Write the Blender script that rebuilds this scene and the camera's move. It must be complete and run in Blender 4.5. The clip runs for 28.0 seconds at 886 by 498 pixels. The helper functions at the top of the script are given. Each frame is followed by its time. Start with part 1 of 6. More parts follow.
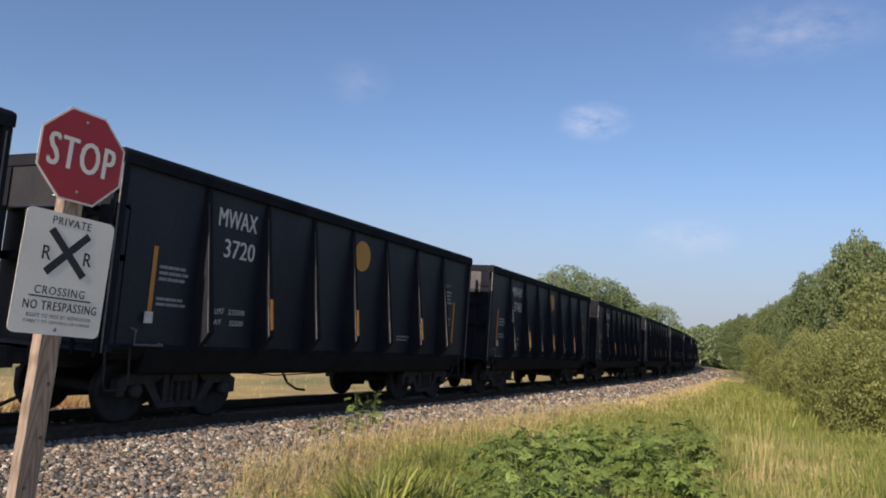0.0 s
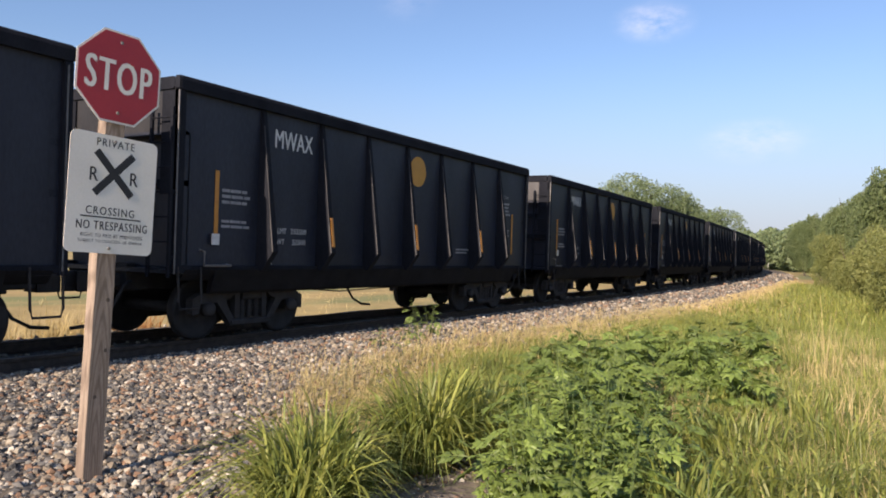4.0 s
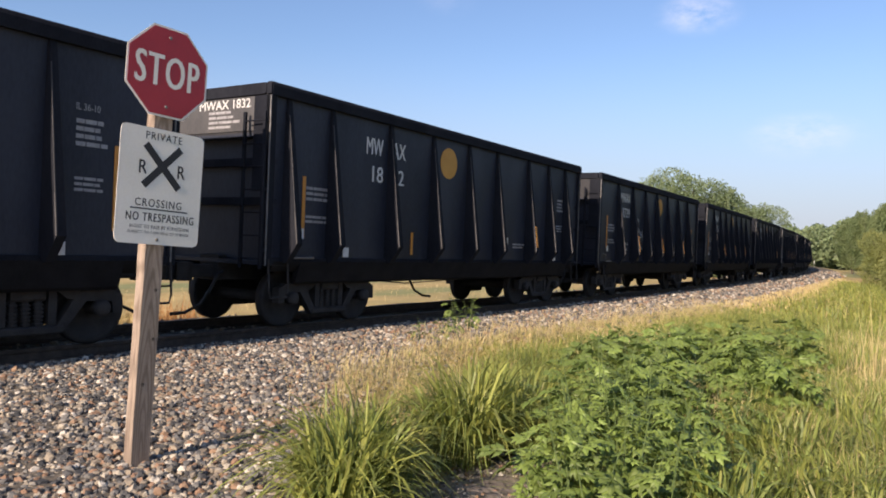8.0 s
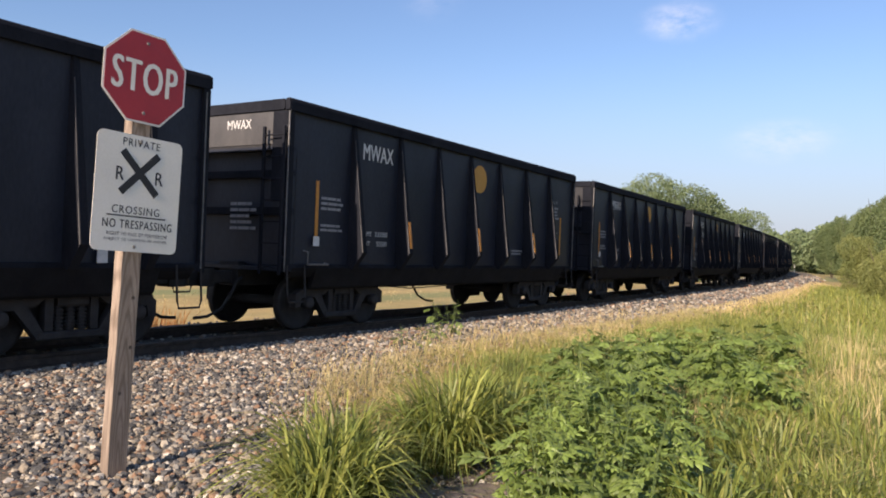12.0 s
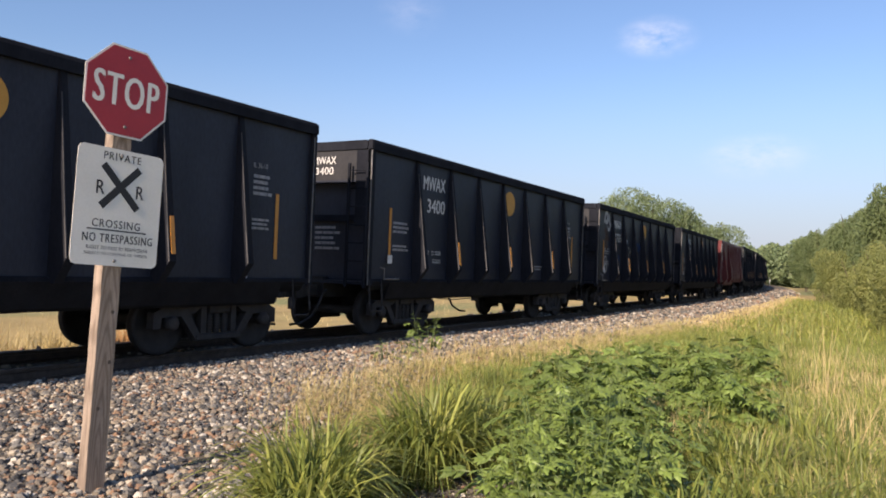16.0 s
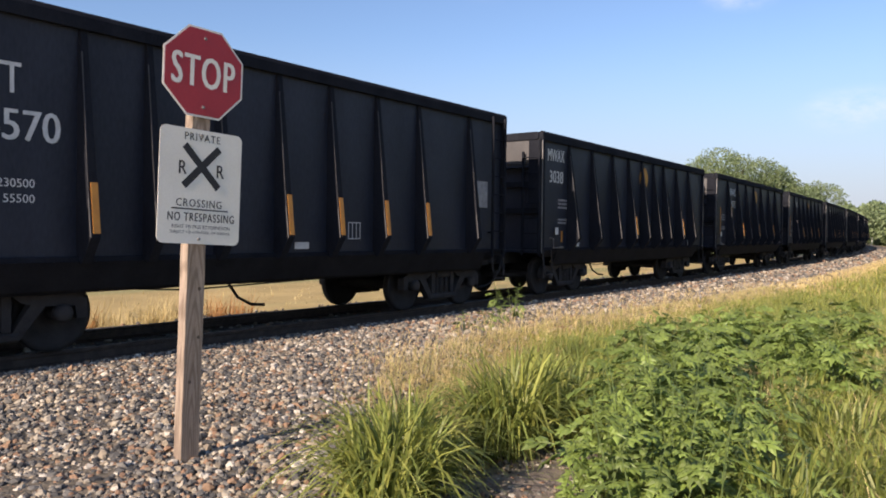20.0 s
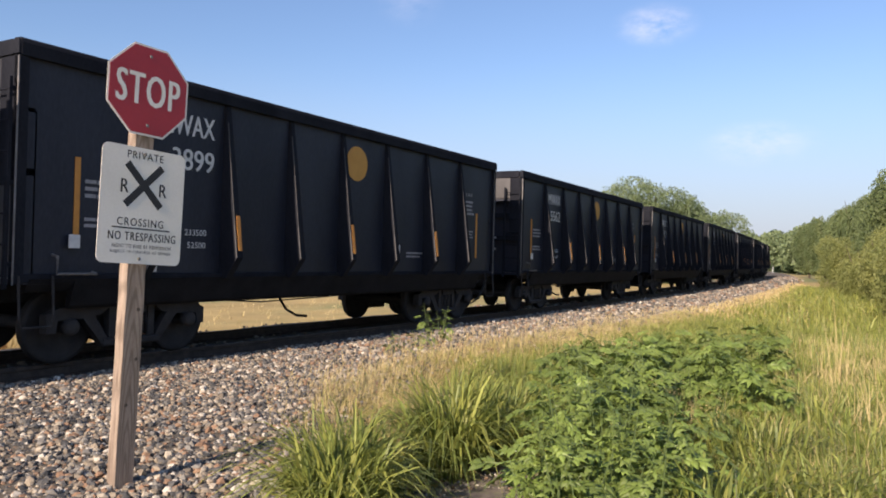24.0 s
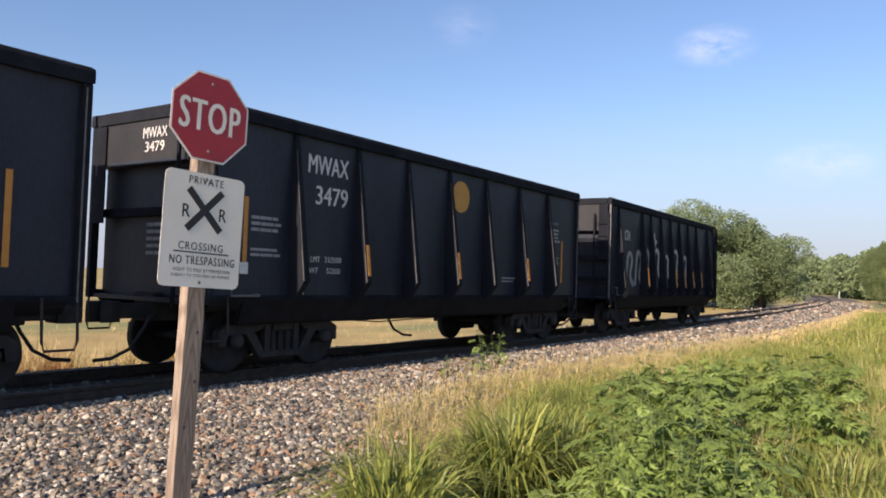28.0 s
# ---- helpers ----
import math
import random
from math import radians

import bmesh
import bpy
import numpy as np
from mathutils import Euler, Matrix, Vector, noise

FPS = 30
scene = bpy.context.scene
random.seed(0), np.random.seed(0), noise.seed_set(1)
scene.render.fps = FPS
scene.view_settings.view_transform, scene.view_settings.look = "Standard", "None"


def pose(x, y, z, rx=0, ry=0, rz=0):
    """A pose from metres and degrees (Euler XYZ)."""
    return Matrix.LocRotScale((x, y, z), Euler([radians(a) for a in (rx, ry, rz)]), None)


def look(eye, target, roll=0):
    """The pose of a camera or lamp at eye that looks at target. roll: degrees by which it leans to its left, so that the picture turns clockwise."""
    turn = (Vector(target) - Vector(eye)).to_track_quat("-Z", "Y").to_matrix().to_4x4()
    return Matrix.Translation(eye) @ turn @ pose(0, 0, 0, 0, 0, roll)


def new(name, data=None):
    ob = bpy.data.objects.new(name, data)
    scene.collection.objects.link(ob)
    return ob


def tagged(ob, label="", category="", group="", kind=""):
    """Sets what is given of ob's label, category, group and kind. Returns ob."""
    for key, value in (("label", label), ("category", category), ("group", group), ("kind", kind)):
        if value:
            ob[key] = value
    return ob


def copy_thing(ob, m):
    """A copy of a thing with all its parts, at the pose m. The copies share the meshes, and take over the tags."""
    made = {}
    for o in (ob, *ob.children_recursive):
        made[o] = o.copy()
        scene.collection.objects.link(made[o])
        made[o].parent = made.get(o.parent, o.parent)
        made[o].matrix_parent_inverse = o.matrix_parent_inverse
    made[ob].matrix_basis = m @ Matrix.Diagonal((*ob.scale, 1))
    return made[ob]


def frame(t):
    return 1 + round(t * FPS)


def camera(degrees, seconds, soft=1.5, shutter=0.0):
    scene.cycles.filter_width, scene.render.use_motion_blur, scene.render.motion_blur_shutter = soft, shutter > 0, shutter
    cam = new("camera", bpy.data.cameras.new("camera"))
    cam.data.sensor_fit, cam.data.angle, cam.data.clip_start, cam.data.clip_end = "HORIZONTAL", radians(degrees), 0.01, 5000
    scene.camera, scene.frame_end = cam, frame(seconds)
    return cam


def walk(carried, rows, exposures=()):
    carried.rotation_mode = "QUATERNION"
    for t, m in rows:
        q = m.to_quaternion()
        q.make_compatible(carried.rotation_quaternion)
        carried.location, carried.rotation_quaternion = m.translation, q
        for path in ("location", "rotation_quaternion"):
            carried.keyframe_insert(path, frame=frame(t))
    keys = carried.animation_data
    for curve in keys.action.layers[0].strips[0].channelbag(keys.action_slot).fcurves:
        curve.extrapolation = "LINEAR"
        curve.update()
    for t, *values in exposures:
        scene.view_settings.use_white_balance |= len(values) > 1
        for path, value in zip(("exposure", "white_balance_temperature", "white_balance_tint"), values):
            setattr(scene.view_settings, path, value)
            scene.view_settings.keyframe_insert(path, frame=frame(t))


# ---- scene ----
cam = camera(60.53, 28.0, soft=1.85)
# seconds, eye, turn from +Y, tilt, lean
PATH = [
    (0, -0.079, 0.090, 1.632, -63.46, 6.80, 4.16),
    (0.5, -0.042, 0.026, 1.589, -62.23, 5.18, 3.86),
    (1, -0.016, -0.023, 1.601, -57.36, 4.24, 3.35),
    (1.5, 0.007, -0.038, 1.595, -57.51, 1.04, 2.22),
    (2, -0.004, -0.026, 1.583, -57.94, -1.00, 2.17),
    (2.5, 0.003, -0.016, 1.582, -58.32, -1.36, 2.35),
    (3, 0.017, 0.003, 1.563, -58.06, -0.95, 1.85),
    (3.5, 0.016, -0.011, 1.559, -59.14, 0.13, 1.59),
    (5.5, 0.031, 0.002, 1.569, -58.52, 0.55, 2.81),
    (6, 0.034, 0.022, 1.580, -57.81, 0.42, 3.51),
    (6.5, 0.033, 0.020, 1.573, -57.56, -0.20, 3.32),
    (7, 0.019, 0.003, 1.574, -57.65, -0.12, 3.14),
    (7.5, 0.016, 0.010, 1.574, -56.99, -0.16, 2.88),
    (8, -0.000, 0.000, 1.560, -56.43, -0.32, 2.30),
    (8.5, 0.012, 0.002, 1.587, -56.65, -0.69, 1.98),
    (9, -0.001, -0.014, 1.583, -57.55, 0.58, 1.59),
    (9.5, 0.001, -0.005, 1.589, -57.63, 0.49, 1.61),
    (10, 0.001, -0.005, 1.588, -57.59, 0.23, 2.14),
    (10.5, 0.007, -0.001, 1.580, -57.76, 0.52, 2.17),
    (11, 0.004, -0.013, 1.590, -57.65, 0.51, 2.51),
    (11.5, 0.012, -0.013, 1.567, -57.55, 0.18, 2.26),
    (13.5, 0.030, -0.016, 1.572, -57.82, 0.29, 1.96),
    (14, 0.023, -0.022, 1.571, -58.83, -0.02, 1.85),
    (14.5, 0.011, -0.027, 1.574, -58.92, 0.05, 1.90),
    (15, 0.018, -0.012, 1.577, -58.21, 0.56, 1.98),
    (15.5, -0.006, -0.007, 1.580, -59.00, 0.73, 2.50),
    (16, -0.017, -0.021, 1.572, -59.15, 1.23, 2.21),
    (16.5, 0.006, -0.010, 1.560, -58.64, 2.14, 2.18),
    (17, 0.007, -0.019, 1.569, -57.89, 1.68, 1.98),
    (17.5, 0.004, -0.014, 1.564, -57.03, 1.59, 1.65),
    (18, -0.011, -0.006, 1.559, -53.15, 1.80, 1.18),
    (18.5, -0.005, -0.029, 1.585, -41.84, 1.07, 0.94),
    (19, 0.020, -0.022, 1.601, -38.43, -1.01, 1.23),
    (19.5, 0.063, -0.001, 1.586, -46.49, -1.60, 1.41),
    (20, 0.061, -0.008, 1.576, -53.04, -1.21, 0.62),
    (20.5, 0.007, 0.022, 1.593, -56.67, -1.97, 1.38),
    (21, -0.061, 0.053, 1.603, -59.37, -0.02, 1.76),
    (21.5, -0.096, 0.061, 1.598, -60.57, 0.87, 2.45),
    (23.5, -0.107, 0.070, 1.585, -58.80, 0.35, 1.17),
    (24, -0.118, 0.076, 1.589, -59.03, 0.54, 1.53),
    (24.5, -0.117, 0.067, 1.609, -59.24, 1.06, 1.54),
    (25, -0.106, 0.054, 1.605, -60.24, 1.32, 2.14),
    (25.5, -0.086, 0.054, 1.587, -59.88, 0.84, 1.89),
    (26, -0.072, 0.064, 1.584, -59.77, 0.38, 1.51),
    (26.5, -0.072, 0.065, 1.584, -59.89, 0.50, 1.61),
    (27, -0.086, 0.068, 1.583, -59.45, 0.53, 1.75),
    (27.5, -0.091, 0.111, 1.593, -58.55, 1.32, 1.85),
    (28, -0.082, 0.120, 1.601, -54.94, 2.16, 1.81),
]
walk(cam, [(t, pose(x, y, z, 0, 0, yaw) @ pose(0, 0, 0, 90 + tilt) @ pose(0, 0, 0, 0, 0, lean)) for t, x, y, z, yaw, tilt, lean in PATH],
     exposures=[(0.0, 0.29, 6600, 20), (0.5, 0.4, 6600, 20), (1.0, 0.6, 6650, 20), (1.5, 0.68, 6750, 21), (2.0, 0.7, 6750, 21),
                (17.8, 0.7, 6750, 21), (18.8, 0.98, 6850, 21), (19.2, 0.98, 6850, 21), (20.0, 0.75, 6750, 21), (21.0, 0.56, 6750, 21), (22.5, 0.69, 6750, 21), (28.0, 0.73, 6750, 21)])

# ---- light: low sun along the track, clear sky with a few thin clouds ----
SUN_AZ, SUN_EL = 178.3, 26.0   # degrees from +X, and above the horizon
sx, sy, sz = (math.cos(radians(SUN_EL)) * math.cos(radians(SUN_AZ)), math.cos(radians(SUN_EL)) * math.sin(radians(SUN_AZ)), math.sin(radians(SUN_EL)))
sun_data = bpy.data.lights.new("sun", "SUN")
sun_data.energy, sun_data.angle, sun_data.color = 5.0, radians(0.6), (1.0, 0.87, 0.70)
sun = new("sun", sun_data)
sun.matrix_world = look((sx * 60, sy * 60, sz * 60), (0, 0, 0))

world = bpy.data.worlds.new("sky")
scene.world = world
world.use_nodes = True
wn, wl = world.node_tree.nodes, world.node_tree.links
background = wn["Background"]
sky = wn.new("ShaderNodeTexSky")
sky.sky_type, sky.sun_disc = "NISHITA", False
sky.sun_elevation, sky.sun_rotation = radians(SUN_EL), math.atan2(sx, sy)
sky.altitude, sky.air_density, sky.dust_density, sky.ozone_density = 200, 1.15, 0.8, 5.0
coords = wn.new("ShaderNodeTexCoord")


def cloud(az, el, wide, high, thick):
    """Soft mask of one small cloud in the direction az, el (degrees)."""
    d = Vector((math.cos(radians(el)) * math.cos(radians(az)), math.cos(radians(el)) * math.sin(radians(az)), math.sin(radians(el))))
    m = wn.new("ShaderNodeMapping")
    m.vector_type = "POINT"
    side = Vector((-math.sin(radians(az)), math.cos(radians(az)), 0))
    up = d.cross(side)
    rot = Matrix((side, up, d)).to_euler()
    wl.new(coords.outputs["Generated"], m.inputs[0])
    m.inputs["Rotation"].default_value = rot
    flat = wn.new("ShaderNodeVectorMath")
    flat.operation = "MULTIPLY"
    flat.inputs[1].default_value = (1 / math.tan(radians(wide)), 1 / math.tan(radians(high)), 0)
    wl.new(m.outputs[0], flat.inputs[0])
    front = wn.new("ShaderNodeSeparateXYZ")
    wl.new(m.outputs[0], front.inputs[0])
    ahead = wn.new("ShaderNodeMath")
    ahead.operation = "GREATER_THAN"
    wl.new(front.outputs[2], ahead.inputs[0])
    ahead.inputs[1].default_value = 0.5
    size = wn.new("ShaderNodeVectorMath")
    size.operation = "LENGTH"
    wl.new(flat.outputs[0], size.inputs[0])
    soft = wn.new("ShaderNodeMapRange")
    soft.inputs[1].default_value, soft.inputs[2].default_value, soft.inputs[3].default_value, soft.inputs[4].default_value = 0.0, 1.0, thick, 0.0
    soft.interpolation_type = "SMOOTHSTEP"
    wl.new(size.outputs[1], soft.inputs[0])
    out = wn.new("ShaderNodeMath")
    out.operation = "MULTIPLY"
    wl.new(soft.outputs[0], out.inputs[0])
    wl.new(ahead.outputs[0], out.inputs[1])
    return out


total = None
for spec in ((15.7, 16.8, 3.4, 1.8, 0.9), (8.6, 8.4, 4.6, 1.9, 0.9), (2.0, 22.5, 8.0, 2.6, 0.4), (34.0, 18.5, 3.0, 2.2, 0.22), (70.0, 25.0, 9.0, 4.0, 0.6), (-40.0, 30.0, 16.0, 6.0, 0.6)):
    c = cloud(*spec)
    if total is None:
        total = c
    else:
        add = wn.new("ShaderNodeMath")
        add.operation = "ADD"
        wl.new(total.outputs[0], add.inputs[0])
        wl.new(c.outputs[0], add.inputs[1])
        total = add
puff = wn.new("ShaderNodeTexNoise")
puff.inputs["Scale"].default_value, puff.inputs["Detail"].default_value, puff.inputs["Roughness"].default_value = 26.0, 6.0, 0.6
stretch = wn.new("ShaderNodeMapping")
stretch.inputs["Scale"].default_value = (1, 1, 2.2)
wl.new(coords.outputs["Generated"], stretch.inputs[0])
wl.new(stretch.outputs[0], puff.inputs["Vector"])
thin = wn.new("ShaderNodeMapRange")
thin.inputs[1].default_value, thin.inputs[2].default_value, thin.inputs[4].default_value = 0.3, 0.75, 0.55
wl.new(puff.outputs[0], thin.inputs[0])
veil = wn.new("ShaderNodeMath")
veil.operation, veil.use_clamp = "MULTIPLY", True
wl.new(total.outputs[0], veil.inputs[0])
wl.new(thin.outputs[0], veil.inputs[1])
mix = wn.new("ShaderNodeMix")
mix.data_type = "RGBA"
wl.new(veil.outputs[0], mix.inputs[0])
wl.new(sky.outputs[0], mix.inputs[6])
mix.inputs[7].default_value = (8.5, 8.2, 8.4, 1)
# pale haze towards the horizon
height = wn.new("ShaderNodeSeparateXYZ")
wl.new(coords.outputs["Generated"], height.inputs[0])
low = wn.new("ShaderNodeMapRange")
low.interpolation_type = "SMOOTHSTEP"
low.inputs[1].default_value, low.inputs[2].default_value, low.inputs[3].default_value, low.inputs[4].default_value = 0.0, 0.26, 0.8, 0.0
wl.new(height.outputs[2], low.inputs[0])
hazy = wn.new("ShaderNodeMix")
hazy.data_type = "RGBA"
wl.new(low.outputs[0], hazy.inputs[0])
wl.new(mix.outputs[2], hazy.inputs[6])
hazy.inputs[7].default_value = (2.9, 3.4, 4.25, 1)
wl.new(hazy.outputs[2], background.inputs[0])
background.inputs[1].default_value = 0.102

# ---- materials ----


def mat(name, c1, c2, scale=6.0, rough=0.7, metal=0.0, bump=0.15, fine=70.0, random_from="", spread=0.0, thin_leaf=0.0, stretch=(1, 1, 1), specular=0.5):
    """Two-scale noise between two colours, with fine relief. random_from: 'object' or 'island' shifts the value by up to spread."""
    m = bpy.data.materials.new(name)
    m.use_nodes = True
    n, l = m.node_tree.nodes, m.node_tree.links
    p = n["Principled BSDF"]
    tc, mp = n.new("ShaderNodeTexCoord"), n.new("ShaderNodeMapping")
    mp.inputs["Scale"].default_value = stretch
    l.new(tc.outputs["Object"], mp.inputs[0])
    big, small = n.new("ShaderNodeTexNoise"), n.new("ShaderNodeTexNoise")
    for t, s, d in ((big, scale, 4), (small, fine, 3)):
        t.inputs["Scale"].default_value, t.inputs["Detail"].default_value = s, d
        l.new(mp.outputs[0], t.inputs["Vector"])
    both = n.new("ShaderNodeMix")
    both.inputs[0].default_value = 0.35
    l.new(big.outputs[0], both.inputs[2])
    l.new(small.outputs[0], both.inputs[3])
    ramp = n.new("ShaderNodeValToRGB")
    ramp.color_ramp.elements[0].position, ramp.color_ramp.elements[1].position = 0.35, 0.66
    ramp.color_ramp.elements[0].color, ramp.color_ramp.elements[1].color = (*c1, 1), (*c2, 1)
    l.new(both.outputs[0], ramp.inputs[0])
    colour = ramp.outputs[0]
    if random_from:
        src = n.new("ShaderNodeObjectInfo").outputs["Random"] if random_from == "object" else n.new("ShaderNodeNewGeometry").outputs["Random Per Island"]
        rng = n.new("ShaderNodeMapRange")
        rng.inputs[3].default_value, rng.inputs[4].default_value = 1 - spread, 1 + spread
        l.new(src, rng.inputs[0])
        hsv = n.new("ShaderNodeHueSaturation")
        l.new(rng.outputs[0], hsv.inputs["Value"])
        l.new(colour, hsv.inputs["Color"])
        colour = hsv.outputs[0]
    l.new(colour, p.inputs["Base Color"])
    p.inputs["Roughness"].default_value, p.inputs["Metallic"].default_value = rough, metal
    p.inputs["Specular IOR Level"].default_value = specular
    bn = n.new("ShaderNodeBump")
    bn.inputs["Strength"].default_value, bn.inputs["Distance"].default_value = bump, 0.01
    l.new(small.outputs[0], bn.inputs["Height"])
    l.new(bn.outputs[0], p.inputs["Normal"])
    if thin_leaf:
        tr, mx = n.new("ShaderNodeBsdfTranslucent"), n.new("ShaderNodeMixShader")
        l.new(colour, tr.inputs[0])
        mx.inputs[0].default_value = thin_leaf
        l.new(p.outputs[0], mx.inputs[1])
        l.new(tr.outputs[0], mx.inputs[2])
        l.new(mx.outputs[0], n["Material Output"].inputs[0])
    return m


def stone_mat(name, random_from="island"):
    """Ballast: each stone takes one of several rock colours."""
    m = mat(name, (0.62, 0.62, 0.62), (0.9, 0.9, 0.9), 14, 0.85, bump=0.3, fine=90)
    n, l = m.node_tree.nodes, m.node_tree.links
    p = n["Principled BSDF"]
    geo = n.new("ShaderNodeNewGeometry")
    pick = n.new("ShaderNodeValToRGB")
    pick.color_ramp.interpolation = "CONSTANT"
    rocks = [(0.0, (0.25, 0.212, 0.16)), (0.12, (0.10, 0.10, 0.095)), (0.26, (0.35, 0.295, 0.215)), (0.38, (0.17, 0.165, 0.15)), (0.52, (0.47, 0.415, 0.32)),
             (0.61, (0.30, 0.185, 0.115)), (0.70, (0.058, 0.06, 0.06)), (0.82, (0.62, 0.575, 0.48)), (0.89, (0.34, 0.22, 0.135)), (0.94, (0.25, 0.24, 0.21))]
    els = pick.color_ramp.elements
    els[0].position, els[0].color = 0.0, (*rocks[0][1], 1)
    els[1].position, els[1].color = rocks[1][0], (*rocks[1][1], 1)
    for pos, c in rocks[2:]:
        e = els.new(pos)
        e.color = (*c, 1)
    l.new(geo.outputs["Random Per Island"] if random_from == "island" else n.new("ShaderNodeObjectInfo").outputs["Random"], pick.inputs[0])
    mul = n.new("ShaderNodeMix")
    mul.data_type, mul.blend_type = "RGBA", "MULTIPLY"
    mul.inputs[0].default_value = 1.0
    l.new(pick.outputs[0], mul.inputs[6])
    l.new(n["Color Ramp"].outputs[0], mul.inputs[7])
    l.new(mul.outputs[2], p.inputs["Base Color"])
    return m


def field_mat(name, c1, c2, scale, rough, bump, fine):
    """Dry field with olive-green bands along the track."""
    m = mat(name, c1, c2, scale, rough, bump=bump, fine=fine)
    n, l = m.node_tree.nodes, m.node_tree.links
    tc, mp, nz, rg, mx = n.new("ShaderNodeTexCoord"), n.new("ShaderNodeMapping"), n.new("ShaderNodeTexNoise"), n.new("ShaderNodeMapRange"), n.new("ShaderNodeMix")
    mp.inputs["Scale"].default_value = (0.012, 0.11, 1.0)
    l.new(tc.outputs["Object"], mp.inputs[0])
    l.new(mp.outputs[0], nz.inputs["Vector"])
    nz.inputs["Scale"].default_value, nz.inputs["Detail"].default_value = 1.6, 3
    rg.inputs[1].default_value, rg.inputs[2].default_value, rg.inputs[4].default_value = 0.47, 0.62, 0.85
    l.new(nz.outputs[0], rg.inputs[0])
    mx.data_type = "RGBA"
    l.new(rg.outputs[0], mx.inputs[0])
    l.new(n["Color Ramp"].outputs[0], mx.inputs[6])
    mx.inputs[7].default_value = (0.16, 0.185, 0.06, 1)
    l.new(mx.outputs[2], n["Principled BSDF"].inputs["Base Color"])
    return m


# paler grey that paints sunlight onto the stakes' low-x edges
EDGE_LIT = mat("sunlit_rib_edge", (0.03, 0.031, 0.033), (0.085, 0.083, 0.082), 5, 0.7, bump=0.1, stretch=(1, 1, 0.4))
END_PAINT = mat("neutral_black_end_paint", (0.016, 0.017, 0.020), (0.034, 0.034, 0.036), 2.2, 0.6, bump=0.06, fine=30, stretch=(1, 1, 0.5), specular=0.25)
RUST_GRASS = mat("rust_dry_grass", (0.33, 0.145, 0.045), (0.5, 0.26, 0.09), 1.5, 0.8, bump=0.02, random_from="island", spread=0.35, thin_leaf=0.25)
# darker than the car paint: underside shade put into the skirt's colour
UNDER_BLACK = mat("shaded_underside_black", (0.009, 0.0092, 0.0105), (0.018, 0.0182, 0.02), 3, 0.8, bump=0.1, fine=40, specular=0.1)
# worn steel of grabs and handrails; also paints the corners' sunlit edge
STEP_GREY = mat("worn_step_and_lit_corner_grey", (0.09, 0.09, 0.09), (0.22, 0.215, 0.21), 8, 0.6, 0.2, bump=0.2)
BLACK = mat("black_car_paint", (0.0155, 0.0182, 0.027), (0.031, 0.0355, 0.0495), 1.3, 0.48, bump=0.06, fine=30, random_from="object", spread=0.12, stretch=(1, 1, 0.35), specular=0.22)
RIB_BLACK = mat("worn_black_rib_paint", (0.0115, 0.013, 0.0175), (0.023, 0.025, 0.031), 2.5, 0.8, bump=0.04, fine=40, stretch=(1, 1, 0.4), specular=0.05)
RED = mat("oxide_red_car_paint", (0.08, 0.0115, 0.0135), (0.125, 0.0185, 0.02), 1.1, 0.5, specular=0.25, bump=0.06, fine=30, stretch=(1, 1, 0.35))
GRIME = mat("grimy_steel", (0.026, 0.0245, 0.0245), (0.052, 0.049, 0.047), 5, 0.8, 0.1, bump=0.25, specular=0.25)
WHEEL = mat("dark_wheel_steel", (0.021, 0.0198, 0.0195), (0.042, 0.039, 0.0375), 6, 0.75, 0.1, bump=0.2, specular=0.25)
RAIL = mat("rail_steel", (0.045, 0.033, 0.026), (0.095, 0.068, 0.052), 9, 0.65, 0.25, bump=0.2, specular=0.3)
TIE = mat("weathered_tie_wood", (0.05, 0.041, 0.034), (0.13, 0.11, 0.09), 5, 0.9, bump=0.5, fine=40, stretch=(6, 1, 1))
ORANGE = mat("yellow_orange_reflector", (0.50, 0.20, 0.03), (0.62, 0.27, 0.04), 7, 0.5, bump=0.03)
DOT = mat("orange_yellow_disc_paint", (0.50, 0.24, 0.035), (0.60, 0.30, 0.05), 4, 0.6, bump=0.04)
STENCIL = mat("white_stencil_paint", (0.50, 0.50, 0.48), (0.70, 0.70, 0.67), 9, 0.7, bump=0.05)
DULL_STENCIL = mat("dull_small_stencil", (0.20, 0.20, 0.21), (0.36, 0.36, 0.36), 9, 0.7, bump=0.05)
SPRAY = mat("pale_spray_paint", (0.28, 0.29, 0.30), (0.52, 0.52, 0.50), 3, 0.7, bump=0.03)
BLUE_SPRAY = mat("blue_spray_paint", (0.010, 0.028, 0.09), (0.022, 0.06, 0.19), 3, 0.7, bump=0.03)
RUST_SPRAY = mat("rust_brown_smear", (0.035, 0.022, 0.016), (0.085, 0.05, 0.032), 5, 0.8, bump=0.05)
# grey paler than the car paint, sunlight on the upper end painted in
PALE_STEEL = mat("sunlit_pale_end_plate", (0.035, 0.035, 0.037), (0.075, 0.073, 0.071), 3, 0.55, bump=0.08, stretch=(1, 1, 0.4))
HOSE = mat("black_rubber", (0.012, 0.012, 0.012), (0.022, 0.021, 0.02), 9, 0.65, bump=0.1)
SIGN_RED = mat("sign_red", (0.33, 0.018, 0.026), (0.40, 0.024, 0.032), 3, 0.45, bump=0.02)
SIGN_WHITE = mat("sign_white", (0.73, 0.70, 0.61), (0.83, 0.80, 0.71), 2.2, 0.5, bump=0.02)
SIGN_BLACK = mat("sign_black", (0.012, 0.012, 0.013), (0.025, 0.025, 0.026), 6, 0.6, bump=0.02)
